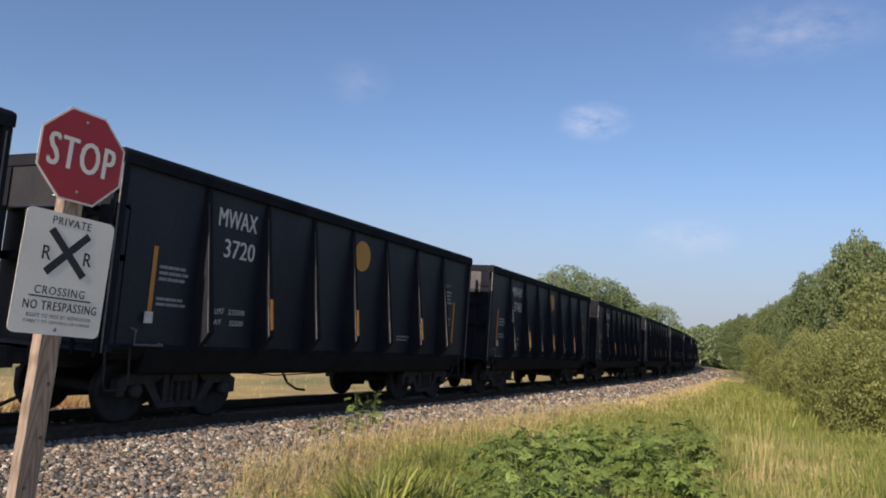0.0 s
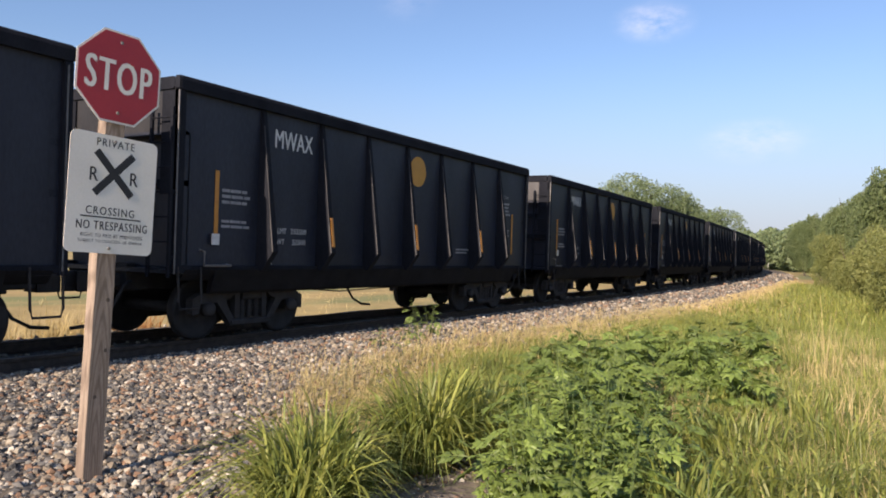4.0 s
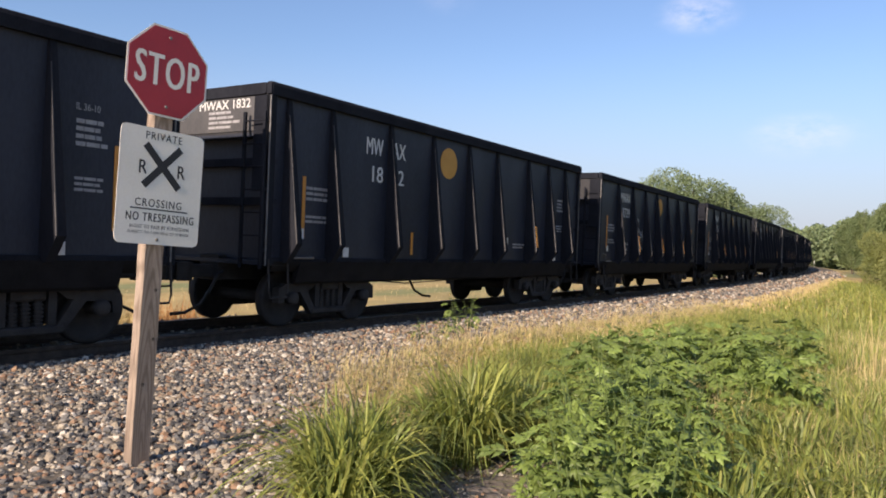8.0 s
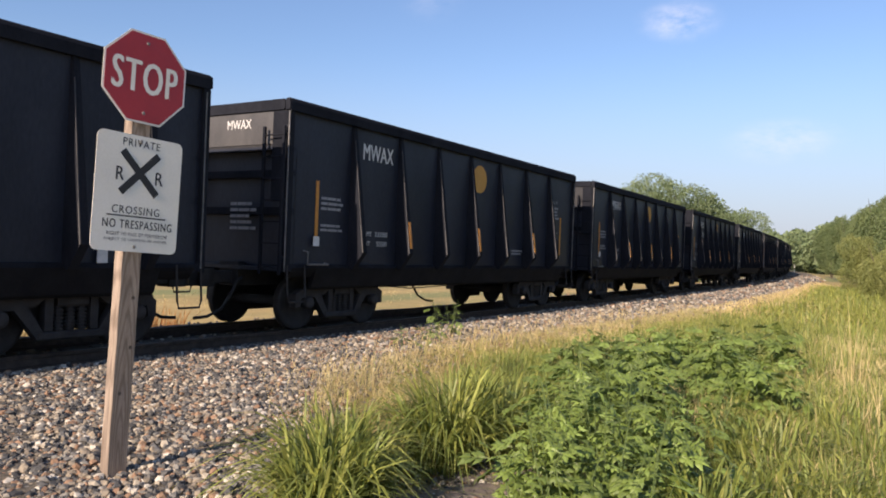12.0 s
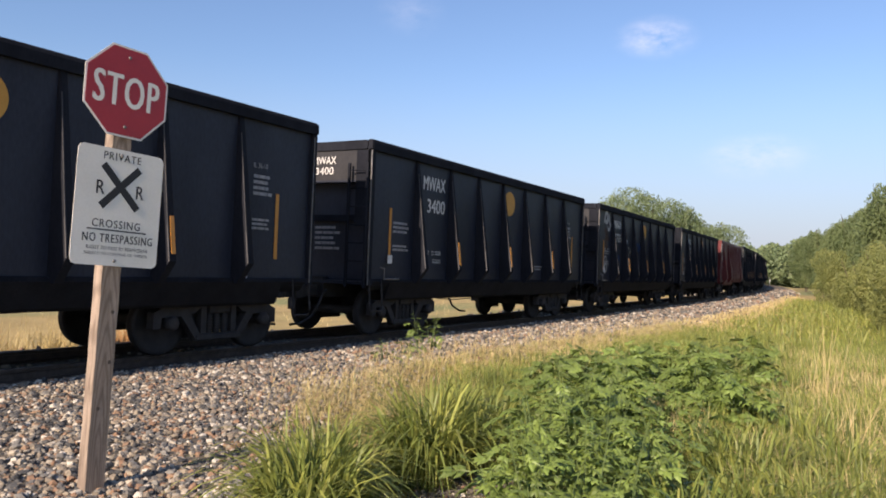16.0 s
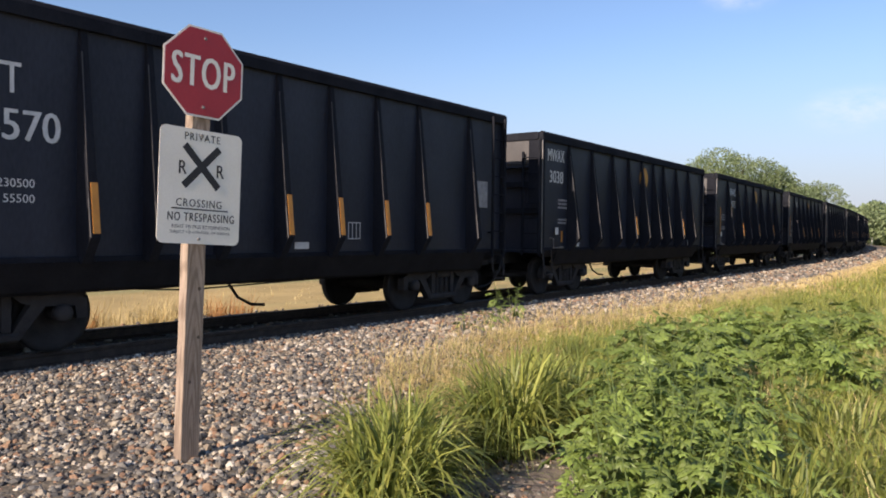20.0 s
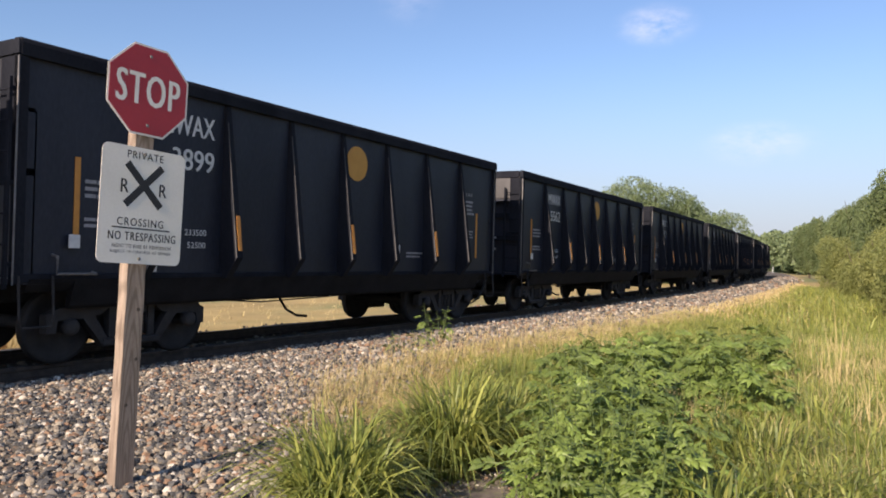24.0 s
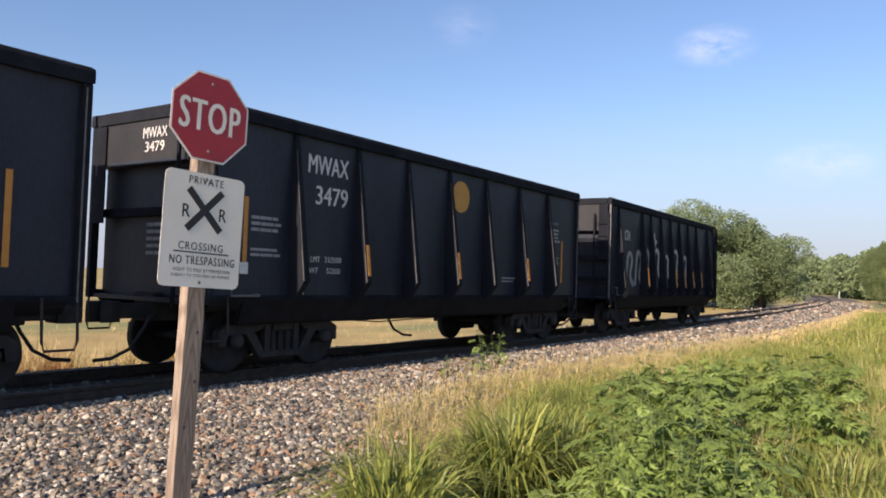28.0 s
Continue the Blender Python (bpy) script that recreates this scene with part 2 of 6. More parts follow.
GALV = mat("bolt_steel", (0.12, 0.11, 0.10), (0.25, 0.24, 0.22), 30, 0.45, 0.7, bump=0.1)
STONE = stone_mat("ballast_stone")
STONE_ONE = stone_mat("ballast_stone_single", "object")
GRAVEL_BED = mat("gravel_bed", (0.05, 0.043, 0.032), (0.17, 0.145, 0.105), 22, 0.95, bump=1.0, fine=55)
ROAD = mat("pale_crossing_asphalt", (0.37, 0.315, 0.26), (0.48, 0.425, 0.355), 2.5, 0.9, bump=0.35, fine=120)
EARTH = mat("worn_gravelly_earth", (0.13, 0.105, 0.085), (0.27, 0.23, 0.19), 9, 0.95, bump=0.8, fine=70)
DIRT = field_mat("field_soil_and_dry_grass", (0.27, 0.198, 0.068), (0.46, 0.335, 0.125), 0.35, 0.95, bump=0.6, fine=6)
GREEN = mat("green_grass_blade", (0.14, 0.182, 0.04), (0.255, 0.3, 0.07), 1.2, 0.55, bump=0.02, random_from="island", spread=0.35, thin_leaf=0.35)
LIME = mat("pale_green_grass_blade", (0.255, 0.29, 0.062), (0.42, 0.43, 0.108), 1.2, 0.5, bump=0.02, random_from="island", spread=0.3, thin_leaf=0.45)
STRAW = mat("dry_straw_grass", (0.45, 0.35, 0.15), (0.65, 0.535, 0.27), 1.5, 0.7, bump=0.02, random_from="island", spread=0.3, thin_leaf=0.3)
WEED = mat("weed_leaf", (0.122, 0.184, 0.038), (0.222, 0.3, 0.067), 9, 0.5, bump=0.05, random_from="object", spread=0.3, thin_leaf=0.3)
STEM = mat("weed_stem", (0.06, 0.1, 0.028), (0.11, 0.15, 0.045), 20, 0.7, bump=0.1)
BARK = mat("tree_bark", (0.05, 0.04, 0.03), (0.12, 0.095, 0.07), 6, 0.95, bump=0.6, fine=30)
TREE_LEAF = mat("tree_leaf", (0.14, 0.2, 0.095), (0.24, 0.3, 0.145), 0.5, 0.6, bump=0.02, random_from="island", spread=0.35, thin_leaf=0.4)
BUSH_LEAF = mat("bush_leaf", (0.10, 0.15, 0.058), (0.205, 0.255, 0.10), 0.7, 0.6, bump=0.02, random_from="island", spread=0.25, thin_leaf=0.4)


BANK_LEAF = mat("bank_weed_leaf", (0.17, 0.205, 0.062), (0.31, 0.33, 0.11), 0.9, 0.6, bump=0.02, random_from="island", spread=0.25, thin_leaf=0.4)


def wood_mat(name):
    m = mat(name, (0.20, 0.155, 0.115), (0.37, 0.30, 0.235), 3.0, 0.85, bump=0.3, fine=40, stretch=(9, 9, 0.7))
    n, l = m.node_tree.nodes, m.node_tree.links
    tc = n.new("ShaderNodeTexCoord")
    mp = n.new("ShaderNodeMapping")
    mp.inputs["Scale"].default_value = (5.0, 5.0, 0.33)
    l.new(tc.outputs["Object"], mp.inputs[0])
    wv = n.new("ShaderNodeTexWave")
    wv.wave_type, wv.rings_direction = "RINGS", "Y"
    wv.inputs["Scale"].default_value, wv.inputs["Distortion"].default_value, wv.inputs["Detail"].default_value = 4.5, 3.0, 2.0
    wv.inputs["Detail Scale"].default_value = 1.2
    l.new(mp.outputs[0], wv.inputs[0])
    ramp = n.new("ShaderNodeValToRGB")
    ramp.color_ramp.elements[0].color, ramp.color_ramp.elements[1].color = (0.55, 0.52, 0.5, 1), (1, 1, 1, 1)
    ramp.color_ramp.elements[1].position = 0.55
    l.new(wv.outputs[0], ramp.inputs[0])
    mul = n.new("ShaderNodeMix")
    mul.data_type, mul.blend_type = "RGBA", "MULTIPLY"
    mul.inputs[0].default_value = 0.75
    l.new(n["Color Ramp"].outputs[0], mul.inputs[6])
    l.new(ramp.outputs[0], mul.inputs[7])
    l.new(mul.outputs[2], n["Principled BSDF"].inputs["Base Color"])
    return m


POST_WOOD = wood_mat("weathered_post_wood")

# ---- mesh helpers ----


class Shape:
    """Gathers simple solids into one mesh."""

    def __init__(self):
        self.v, self.f = [], []

    def add(self, v, f):
        o = len(self.v)
        self.v += [tuple(p) for p in v]
        self.f += [tuple(o + i for i in q) for q in f]
        return self

    def box(self, x0, x1, y0, y1, z0, z1, c=0.0):
        """A box; c bevels the edges along x."""
        if c:
            return self.prism([(y0 + c, z0), (y1 - c, z0), (y1, z0 + c), (y1, z1 - c), (y1 - c, z1), (y0 + c, z1), (y0, z1 - c), (y0, z0 + c)], "x", x0, x1)
        return self.prism([(y0, z0), (y1, z0), (y1, z1), (y0, z1)], "x", x0, x1)

    def prism(self, poly, axis, lo, hi):
        n = len(poly)
        put = {"x": lambda a, b, h: (h, a, b), "y": lambda a, b, h: (a, h, b), "z": lambda a, b, h: (a, b, h)}[axis]
        v = [put(a, b, lo) for a, b in poly] + [put(a, b, hi) for a, b in poly]
        f = [tuple(range(n))[::-1], tuple(range(n, 2 * n))] + [(i, (i + 1) % n, n + (i + 1) % n, n + i) for i in range(n)]
        return self.add(v, f)

    def tube(self, pts, r, n=6):
        pts = [Vector(p) for p in pts]
        v, f = [], []
        for i, p in enumerate(pts):
            d = (pts[min(i + 1, len(pts) - 1)] - pts[max(i - 1, 0)]).normalized()
            a = d.orthogonal().normalized()
            b = d.cross(a)
            rr = r[i] if isinstance(r, (list, tuple)) else r
            v += [p + (a * math.cos(2 * math.pi * k / n) + b * math.sin(2 * math.pi * k / n)) * rr for k in range(n)]
        for i in range(len(pts) - 1):
            f += [(i * n + k, i * n + (k + 1) % n, (i + 1) * n + (k + 1) % n, (i + 1) * n + k) for k in range(n)]
        f += [tuple(range(n))[::-1], tuple(range((len(pts) - 1) * n, len(pts) * n))]
        return self.add(v, f)

    def lathe(self, profile, n=28):
        """Turn (radius, y) about the y axis."""
        v, f = [], []
        for r, y in profile:
            v += [(r * math.cos(2 * math.pi * k / n), y, r * math.sin(2 * math.pi * k / n)) for k in range(n)]
        for i in range(len(profile) - 1):
            f += [(i * n + k, i * n + (k + 1) % n, (i + 1) * n + (k + 1) % n, (i + 1) * n + k) for k in range(n)]
        return self.add(v, f)

    def mesh(self, name, material, smooth=False):
        me = bpy.data.meshes.new(name)
        me.from_pydata(self.v, [], self.f)
        bm = bmesh.new()
        bm.from_mesh(me)
        bmesh.ops.recalc_face_normals(bm, faces=bm.faces)
        bm.to_mesh(me)
        bm.free()
        me.materials.append(material)
        if smooth:
            me.polygons.foreach_set("use_smooth", [True] * len(me.polygons))
        return me


def part(name, shape, material, parent, label="", at=None, smooth=False):
    """One mesh object under a thing or a part; shape may be a Shape or a ready mesh."""
    me = shape.mesh(name, material, smooth) if isinstance(shape, Shape) else shape
    ob = new(name, me)
    ob.parent = parent
    if at is not None:
        ob.matrix_basis = at
    if label:
        ob["label"] = label
    return ob


def thing(name, label, category, group="", at=None, kind=""):
    ob = new(name)
    if at is not None:
        ob.matrix_basis = at
    return tagged(ob, label, category, group, kind)


def big_mesh(name, verts, faces4, material, faces3=None):
    """A mesh from arrays of vertices, quads and triangles."""
    me = bpy.data.meshes.new(name)
    nq, nt = len(faces4), 0 if faces3 is None else len(faces3)
    me.vertices.add(len(verts))
    me.vertices.foreach_set("co", np.ascontiguousarray(verts, dtype=np.float32).ravel())
    loops = np.concatenate([np.asarray(faces4).ravel()] + ([np.asarray(faces3).ravel()] if nt else [])).astype(np.int32)
    me.loops.add(len(loops))
    me.loops.foreach_set("vertex_index", loops)
    me.polygons.add(nq + nt)
    start = np.concatenate([np.arange(nq) * 4, nq * 4 + np.arange(nt) * 3]).astype(np.int32)
    me.polygons.foreach_set("loop_start", start)
    me.update(calc_edges=True)
    me.validate()
    me.polygons.foreach_set("use_smooth", np.zeros(len(me.polygons), dtype=bool))
    me.materials.append(material)
    return me


TEXTS = {}


def lettering(words, width, height, material, bold=0.0, spaced=1.0):
    """Words as a flat mesh in the XZ plane facing -Y, fitted to width and height about their centre."""
    key = (words, width, height, material.name, bold, spaced)
    if key in TEXTS:
        return TEXTS[key]
    cu = bpy.data.curves.new("lettering", "FONT")
    cu.body, cu.size, cu.resolution_u = words, 1.0, 3
    cu.align_x = "CENTER"
    cu.space_character = spaced
    ob = bpy.data.objects.new("lettering", cu)
    scene.collection.objects.link(ob)
    bpy.context.view_layer.update()
    me = bpy.data.meshes.new_from_object(ob.evaluated_get(bpy.context.evaluated_depsgraph_get()))
    bpy.data.objects.remove(ob)
    bpy.data.curves.remove(cu)
    co = np.zeros(len(me.vertices) * 3, dtype=np.float32)
    me.vertices.foreach_get("co", co)
    co = co.reshape(-1, 3)
    lo, hi = co.min(0), co.max(0)
    out = np.zeros_like(co)
    out[:, 0] = (co[:, 0] - (lo[0] + hi[0]) / 2) / (hi[0] - lo[0]) * width
    out[:, 2] = (co[:, 1] - (lo[1] + hi[1]) / 2) / (hi[1] - lo[1]) * height
    me.vertices.foreach_set("co", out.ravel())
    me.materials.clear()
    me.materials.append(material)
    me.update()
    if bold:
        bm = bmesh.new()
        bm.from_mesh(me)
        more = bmesh.ops.duplicate(bm, geom=bm.verts[:] + bm.edges[:] + bm.faces[:])["geom"]
        bmesh.ops.translate(bm, verts=[g for g in more if isinstance(g, bmesh.types.BMVert)], vec=(3.5 * bold * height, -0.0005, 0))
        bm.to_mesh(me)
        bm.free()
    TEXTS[key] = me
    return me


def bars(rows, widths, height, pitch, material):
    """Lines of writing too small to read, as plain bars facing -Y."""
    s = Shape()
    for i in range(rows):
        w = widths[i % len(widths)]
        z = -i * pitch
        x = 0.0
        for k, piece in enumerate((0.3, 0.42, 0.22)):
            s.box(x, x + w * piece, -0.001, 0.0, z, z + height)
            x += w * (piece + 0.03)
    return s.mesh("small_writing", material)

# ---- the track's line ----
TRACK_Y, CURVE_START, CURVE = 9.714, 5.2, 0.0012
RAIL_TOP = 0.147


def track(s):
    """Place and heading (radians) of the track's middle, s metres along it."""
    if s < CURVE_START:
        return s, TRACK_Y, 0.0
    a = CURVE * (s - CURVE_START)
    return CURVE_START + math.sin(a) / CURVE, TRACK_Y + (1 - math.cos(a)) / CURVE, a


def beside(s, d, z=0.0):
    """A point d metres to the right of the track (towards -Y) at s."""
    x, y, a = track(s)
    return x + math.sin(a) * d, y - math.cos(a) * d, z


def off_track(x, y):
    """Arrays: metres to the right of the track's middle."""
    e = np.maximum(x - CURVE_START, 0)
    return TRACK_Y + CURVE * e * e / 2 - y


def ground_z(x, y):
    d = off_track(x, y)
    z = 0.05 * np.clip((5.2 - d) / 2.5, 0, 1) * (d > -1.55)
    z = z - 0.095 * np.clip((1.4 - np.abs(d)) / 0.45, 0, 1)
    z = z - 1.2 * np.clip((-d - 1.55) / 3.4, 0, 1)
    z = z - 0.25 * np.clip((d - 5.0) / 3.0, 0, 1) * np.clip((x - 9) / 10, 0, 1)
    return z

# ---- ground ----
gx = np.concatenate([[-1500, -600, -250, -120, -60, -30], np.arange(-16, 60, 1.0), np.arange(60, 180, 5.0), [190, 230, 300, 450, 800, 1500]])
gy = np.concatenate([[-1500, -600, -250, -120, -60, -30], np.arange(-16, 36, 1.0), np.arange(36, 100, 5.0), [110, 140, 200, 350, 700, 1500]])
GX, GY = np.meshgrid(gx, gy)
GZ = ground_z(GX, GY) - 0.03 - 0.2 * (np.abs(off_track(GX, GY)) < 3.2) + 0.02 * np.sin(GX * 0.9) * np.cos(GY * 1.3) * (abs(GX) < 60)
gv = np.stack([GX.ravel(), GY.ravel(), GZ.ravel()], 1)
nx, ny = len(gx), len(gy)
idx = np.arange(nx * ny).reshape(ny, nx)
gq = np.stack([idx[:-1, :-1].ravel(), idx[:-1, 1:].ravel(), idx[1:, 1:].ravel(), idx[1:, :-1].ravel()], 1)
ground = tagged(new("ground", big_mesh("ground", gv, gq, DIRT)), "flat field of soil and dry golden grass beside the railway", "ground", kind="structure")


def strip(name, s0, s1, step, d0, d1, z, material):
    """A band along the track between the offsets d0 and d1 (functions of s)."""
    v, f = [], []
    ss = np.concatenate([np.arange(-640, s0, 16.0), np.arange(s0, s1 + 0.01, step), np.arange(s1 + 4, 640, 6.0)])
    for i, s in enumerate(ss):
        offsets = [d0(s), -1.45, -0.9, 0.0, 0.9, 1.45] + [1.45 + (d1(s) - 1.45) * k / 8 for k in range(1, 9)]
        n = len(offsets)
        for k, d in enumerate(offsets):
            x, y, _ = beside(s, d)
            level = float(ground_z(np.array(x), np.array(y))) if s < 175 else -0.045 if abs(d) < 1.2 else 0.0
            v.append((x, y, level + z + 0.012 * math.sin(s * 2.1 + k * 1.7)))
        if i:
            o = (i - 1) * n
            f += [(o + k, o + k + 1, o + k + n + 1, o + k + n) for k in range(n - 1)]
    return big_mesh(name, np.array(v), np.array(f), material)


def shoulder(s):
    """Right-hand edge of the gravel."""
    return float(np.interp(s, (-20, 2.4, 3.0, 3.6, 4.2, 5.1, 6.5, 8.5, 11.0, 20.0, 40.0, 85.0, 175.0), (8.8, 8.6, 8.0, 7.2, 6.2, 5.3, 4.5, 3.95, 3.8, 4.3, 4.6, 4.6, 4.6)))


ballast = tagged(new("ballast", strip("ballast", -16, 175, 0.8, lambda s: -2.9, shoulder, 0.015, GRAVEL_BED)), "mixed grey, tan and reddish crushed-stone railway ballast", "ballast", kind="structure")

# ---- rails and ties ----
rail_profile = [(-0.07, 0.0), (0.07, 0.0), (0.07, 0.012), (0.012, 0.03), (0.01, 0.115), (0.036, 0.125), (0.036, 0.16), (0.028, 0.168), (-0.028, 0.168), (-0.036, 0.16), (-0.036, 0.125), (-0.01, 0.115), (-0.012, 0.03), (-0.07, 0.012)]
railway = thing("railway_track", "single railway track of rusty steel rails on dark wooden ties", "railway track", kind="structure")
for side in (0.755, -0.755):
    v, f, n = [], [], len(rail_profile)
    ss = list(np.arange(-640, -30, 10.0)) + list(np.arange(-30, 180, 3.0)) + list(np.arange(180, 640, 5.0))
    for i, s in enumerate(ss):
        for a, b in rail_profile:
            v.append(beside(s, side + a, RAIL_TOP - 0.168 + b))
        if i:
            f += [((i - 1) * n + k, (i - 1) * n + (k + 1) % n, i * n + (k + 1) % n, i * n + k) for k in range(n)]
    r = Shape()
    r.add(v, f)
    part("rail", r, RAIL, railway)
tie_mesh = Shape().box(-0.11, 0.11, -1.3, 1.3, -0.14, 0.0, 0.012).mesh("tie", TIE)
for i in range(230):
    s = -14 + i * 0.52
    x, y, a = track(s)
    part("tie", tie_mesh, TIE, railway, at=pose(x, y, RAIL_TOP - 0.172, 0, 0, math.degrees(a) + random.uniform(-1, 1)))

# ---- the train ----
HALF, TOP, SIDE = 5.83, 3.73, 1.274   # half the body's length, its height over the rail, the side sheet's offset
PITCH = 13.174
TRUCK_AT = 4.07
K = 1.0225      # marks are given along a body 11.4 m long
MARK0 = HALF + 0.245   # from the body's middle back to where the marks are counted from


def wheel_mesh():
    return Shape().lathe([(0.0, 0.03), (0.09, 0.035), (0.10, 0.01), (0.17, 0.005), (0.36, 0.03), (0.40, 0.045), (0.452, 0.045), (0.455, 0.02), (0.4572, -0.03), (0.4572, -0.06), (0.45, -0.085), (0.40, -0.088), (0.36, -0.04), (0.15, -0.02), (0.0, -0.02)], 32).mesh("wheel", WHEEL, True)


def side_frame_mesh():
    """Cast truck side: arched top member, window with the spring nest, and the bearing ends."""
    s = Shape()
    top = [(-1.18, 0.40), (-1.18, 0.62), (-1.02, 0.70), (-0.62, 0.68), (-0.36, 0.86), (0.36, 0.86), (0.62, 0.68), (1.02, 0.70), (1.18, 0.62), (1.18, 0.40),
           (1.06, 0.40), (1.04, 0.55), (0.72, 0.56), (0.46, 0.60), (0.30, 0.72), (-0.30, 0.72), (-0.46, 0.60), (-0.72, 0.56), (-1.04, 0.55), (-1.06, 0.40)]
    half = len(top) // 2
    for i in range(half - 1):
        a, b, c, d = top[i], top[i + 1], top[len(top) - 2 - i], top[len(top) - 1 - i]
        s.prism([a, b, c, d], "y", -0.07, 0.07)
    for m in (-1, 1):
        s.prism([(m * 0.72, 0.58), (m * 0.58, 0.64), (m * 0.34, 0.27), (m * 0.42, 0.20)], "y", -0.065, 0.065)
        s.prism([(m * 0.34, 0.30), (m * 0.24, 0.30), (m * 0.24, 0.74), (m * 0.34, 0.74)], "y", -0.06, 0.06)
    s.box(-0.42, 0.42, -0.08, 0.08, 0.19, 0.29, 0.02)
    return s.mesh("side_frame", GRIME)


def spring_mesh():
    s = Shape()
    for x in (-0.15, 0.0, 0.15):
        for k in range(6):
            s.tube([(x, 0.0, 0.30 + 0.045 * k), (x, 0.0, 0.322 + 0.045 * k)], 0.062, 10)
        s.tube([(x, 0.0, 0.29), (x, 0.0, 0.58)], 0.04, 8)
    return s.mesh("spring", GRIME)


WHEEL_M, FRAME_M, SPRING_M = wheel_mesh(), side_frame_mesh(), spring_mesh()
AXLE_M = Shape().tube([(0, -1.02, 0), (0, -0.8, 0), (0, 0.8, 0), (0, 1.02, 0)], [0.07, 0.09, 0.085, 0.07], 12).mesh("axle", WHEEL, True)
CAP_M = Shape().lathe([(0.0, -0.07), (0.07, -0.068), (0.1, -0.05), (0.105, 0.06), (0.0, 0.06)], 16).mesh("bearing_cap", GRIME, True)
BOLSTER_M = Shape().box(-0.2, 0.2, -1.08, 1.08, 0.58, 0.74, 0.03).box(-0.17, 0.17, -0.45, 0.45, 0.5, 0.86, 0.03).box(-0.48, 0.48, -0.84, -0.74, 0.3, 0.7, 0.03).box(-0.48, 0.48, 0.74, 0.84, 0.3, 0.7, 0.03).box(-0.72, -0.64, -0.78, 0.78, 0.38, 0.48).box(0.64, 0.72, -0.78, 0.78, 0.38, 0.48).mesh("truck", GRIME)


def truck(car, x):
    t = part("truck", BOLSTER_M, GRIME, car, "grimy two-axle freight truck", at=pose(x, 0, 0))
    for y in (-1.0, 1.0):
        part("side_frame", FRAME_M, GRIME, t, at=pose(0, y, 0))
        part("spring", SPRING_M, GRIME, t, at=pose(0, y, 0))["kind"] = "stuff"
    for ax in (-0.89, 0.89):
        part("axle", AXLE_M, WHEEL, t, at=pose(ax, 0, 0.457))
        for y, turn in ((-0.80, 180), (0.80, 0)):
            part("wheel", WHEEL_M, WHEEL, t, at=pose(ax, y, 0.457, 0, 0, turn))
        part("bearing_cap", CAP_M, GRIME, t, at=pose(ax, -1.08, 0.47))


def rib_shape(narrow=0.075, wide=0.115, foot=1.04, deep=0.34):
    """A tapered side stake: deeper and wider towards its foot, on the side that faces -Y."""
    s = Shape()
    zt, zb = TOP - 0.2, foot
    dt, db = 0.035, deep
    v = []
    ledge = zb + 0.3
    for z, d, w in ((zt, dt, narrow), (ledge, db, wide), (zb, db * 0.35, wide)):
        v += [(-w / 2 - 0.012, -SIDE, z), (-w / 2, -SIDE - d, z), (w / 2, -SIDE - d, z), (w / 2 + 0.012, -SIDE, z)]
    f = []
    for i in range(2):
        o = i * 4
        f += [(o + k, o + k + 1, o + k + 5, o + k + 4) for k in range(3)]
        f.append((o + 3, o, o + 4, o + 7))
    f += [(0, 1, 2, 3), (8, 9, 10, 11)]
    return s.add(v, f)


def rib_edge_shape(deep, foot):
    """Outer edge of a stake on its low-x side, painted paler to look sunlit."""
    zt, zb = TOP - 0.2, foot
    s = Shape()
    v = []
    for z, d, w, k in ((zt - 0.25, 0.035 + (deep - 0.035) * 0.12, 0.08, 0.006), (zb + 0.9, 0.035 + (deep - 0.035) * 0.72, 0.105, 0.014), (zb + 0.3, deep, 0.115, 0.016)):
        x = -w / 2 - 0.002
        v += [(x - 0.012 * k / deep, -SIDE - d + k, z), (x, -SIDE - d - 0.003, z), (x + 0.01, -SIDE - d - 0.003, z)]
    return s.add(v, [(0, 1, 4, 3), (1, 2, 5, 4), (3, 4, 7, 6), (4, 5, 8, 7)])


def chord_shape():
    """The rounded top rail of one side, with its closed ends."""
    prof = [(-0.095, -0.20), (0.02, -0.20), (0.02, -0.02), (0.0, 0.0), (-0.055, 0.0), (-0.083, -0.02), (-0.095, -0.06)]
    s = Shape().prism([(a - SIDE + 0.02, TOP + b) for a, b in prof], "x", -HALF + 0.03, HALF - 0.03)
    for m in (-1, 1):
        s.prism([(a * 0.86 - SIDE + 0.012, TOP + b * 0.86 - 0.012) for a, b in prof], "x", m * (HALF - 0.03), m * HALF)
    return s


def belly_shape():
    """The deep middle of the body between the trucks, drawn in towards its flat bottom."""
    s = Shape()
    prof = [(-SIDE + 0.02, 1.16), (SIDE - 0.02, 1.16), (1.05, 0.80), (-1.05, 0.80)]
    v = []
    for x, k in ((-2.75, 0.0), (-2.45, 0.82), (-2.2, 1.0), (2.2, 1.0), (2.45, 0.82), (2.75, 0.0)):
        v += [(x, y if z > 1 else y, z if z > 1 else 1.12 - (1.12 - z) * k) for y, z in prof]
    f = [(0, 1, 2, 3), (20, 21, 22, 23)]
    for i in range(5):
        f += [(i * 4 + k, i * 4 + (k + 1) % 4, i * 4 + 4 + (k + 1) % 4, i * 4 + 4 + k) for k in range(4)]
    return s.add(v, f)


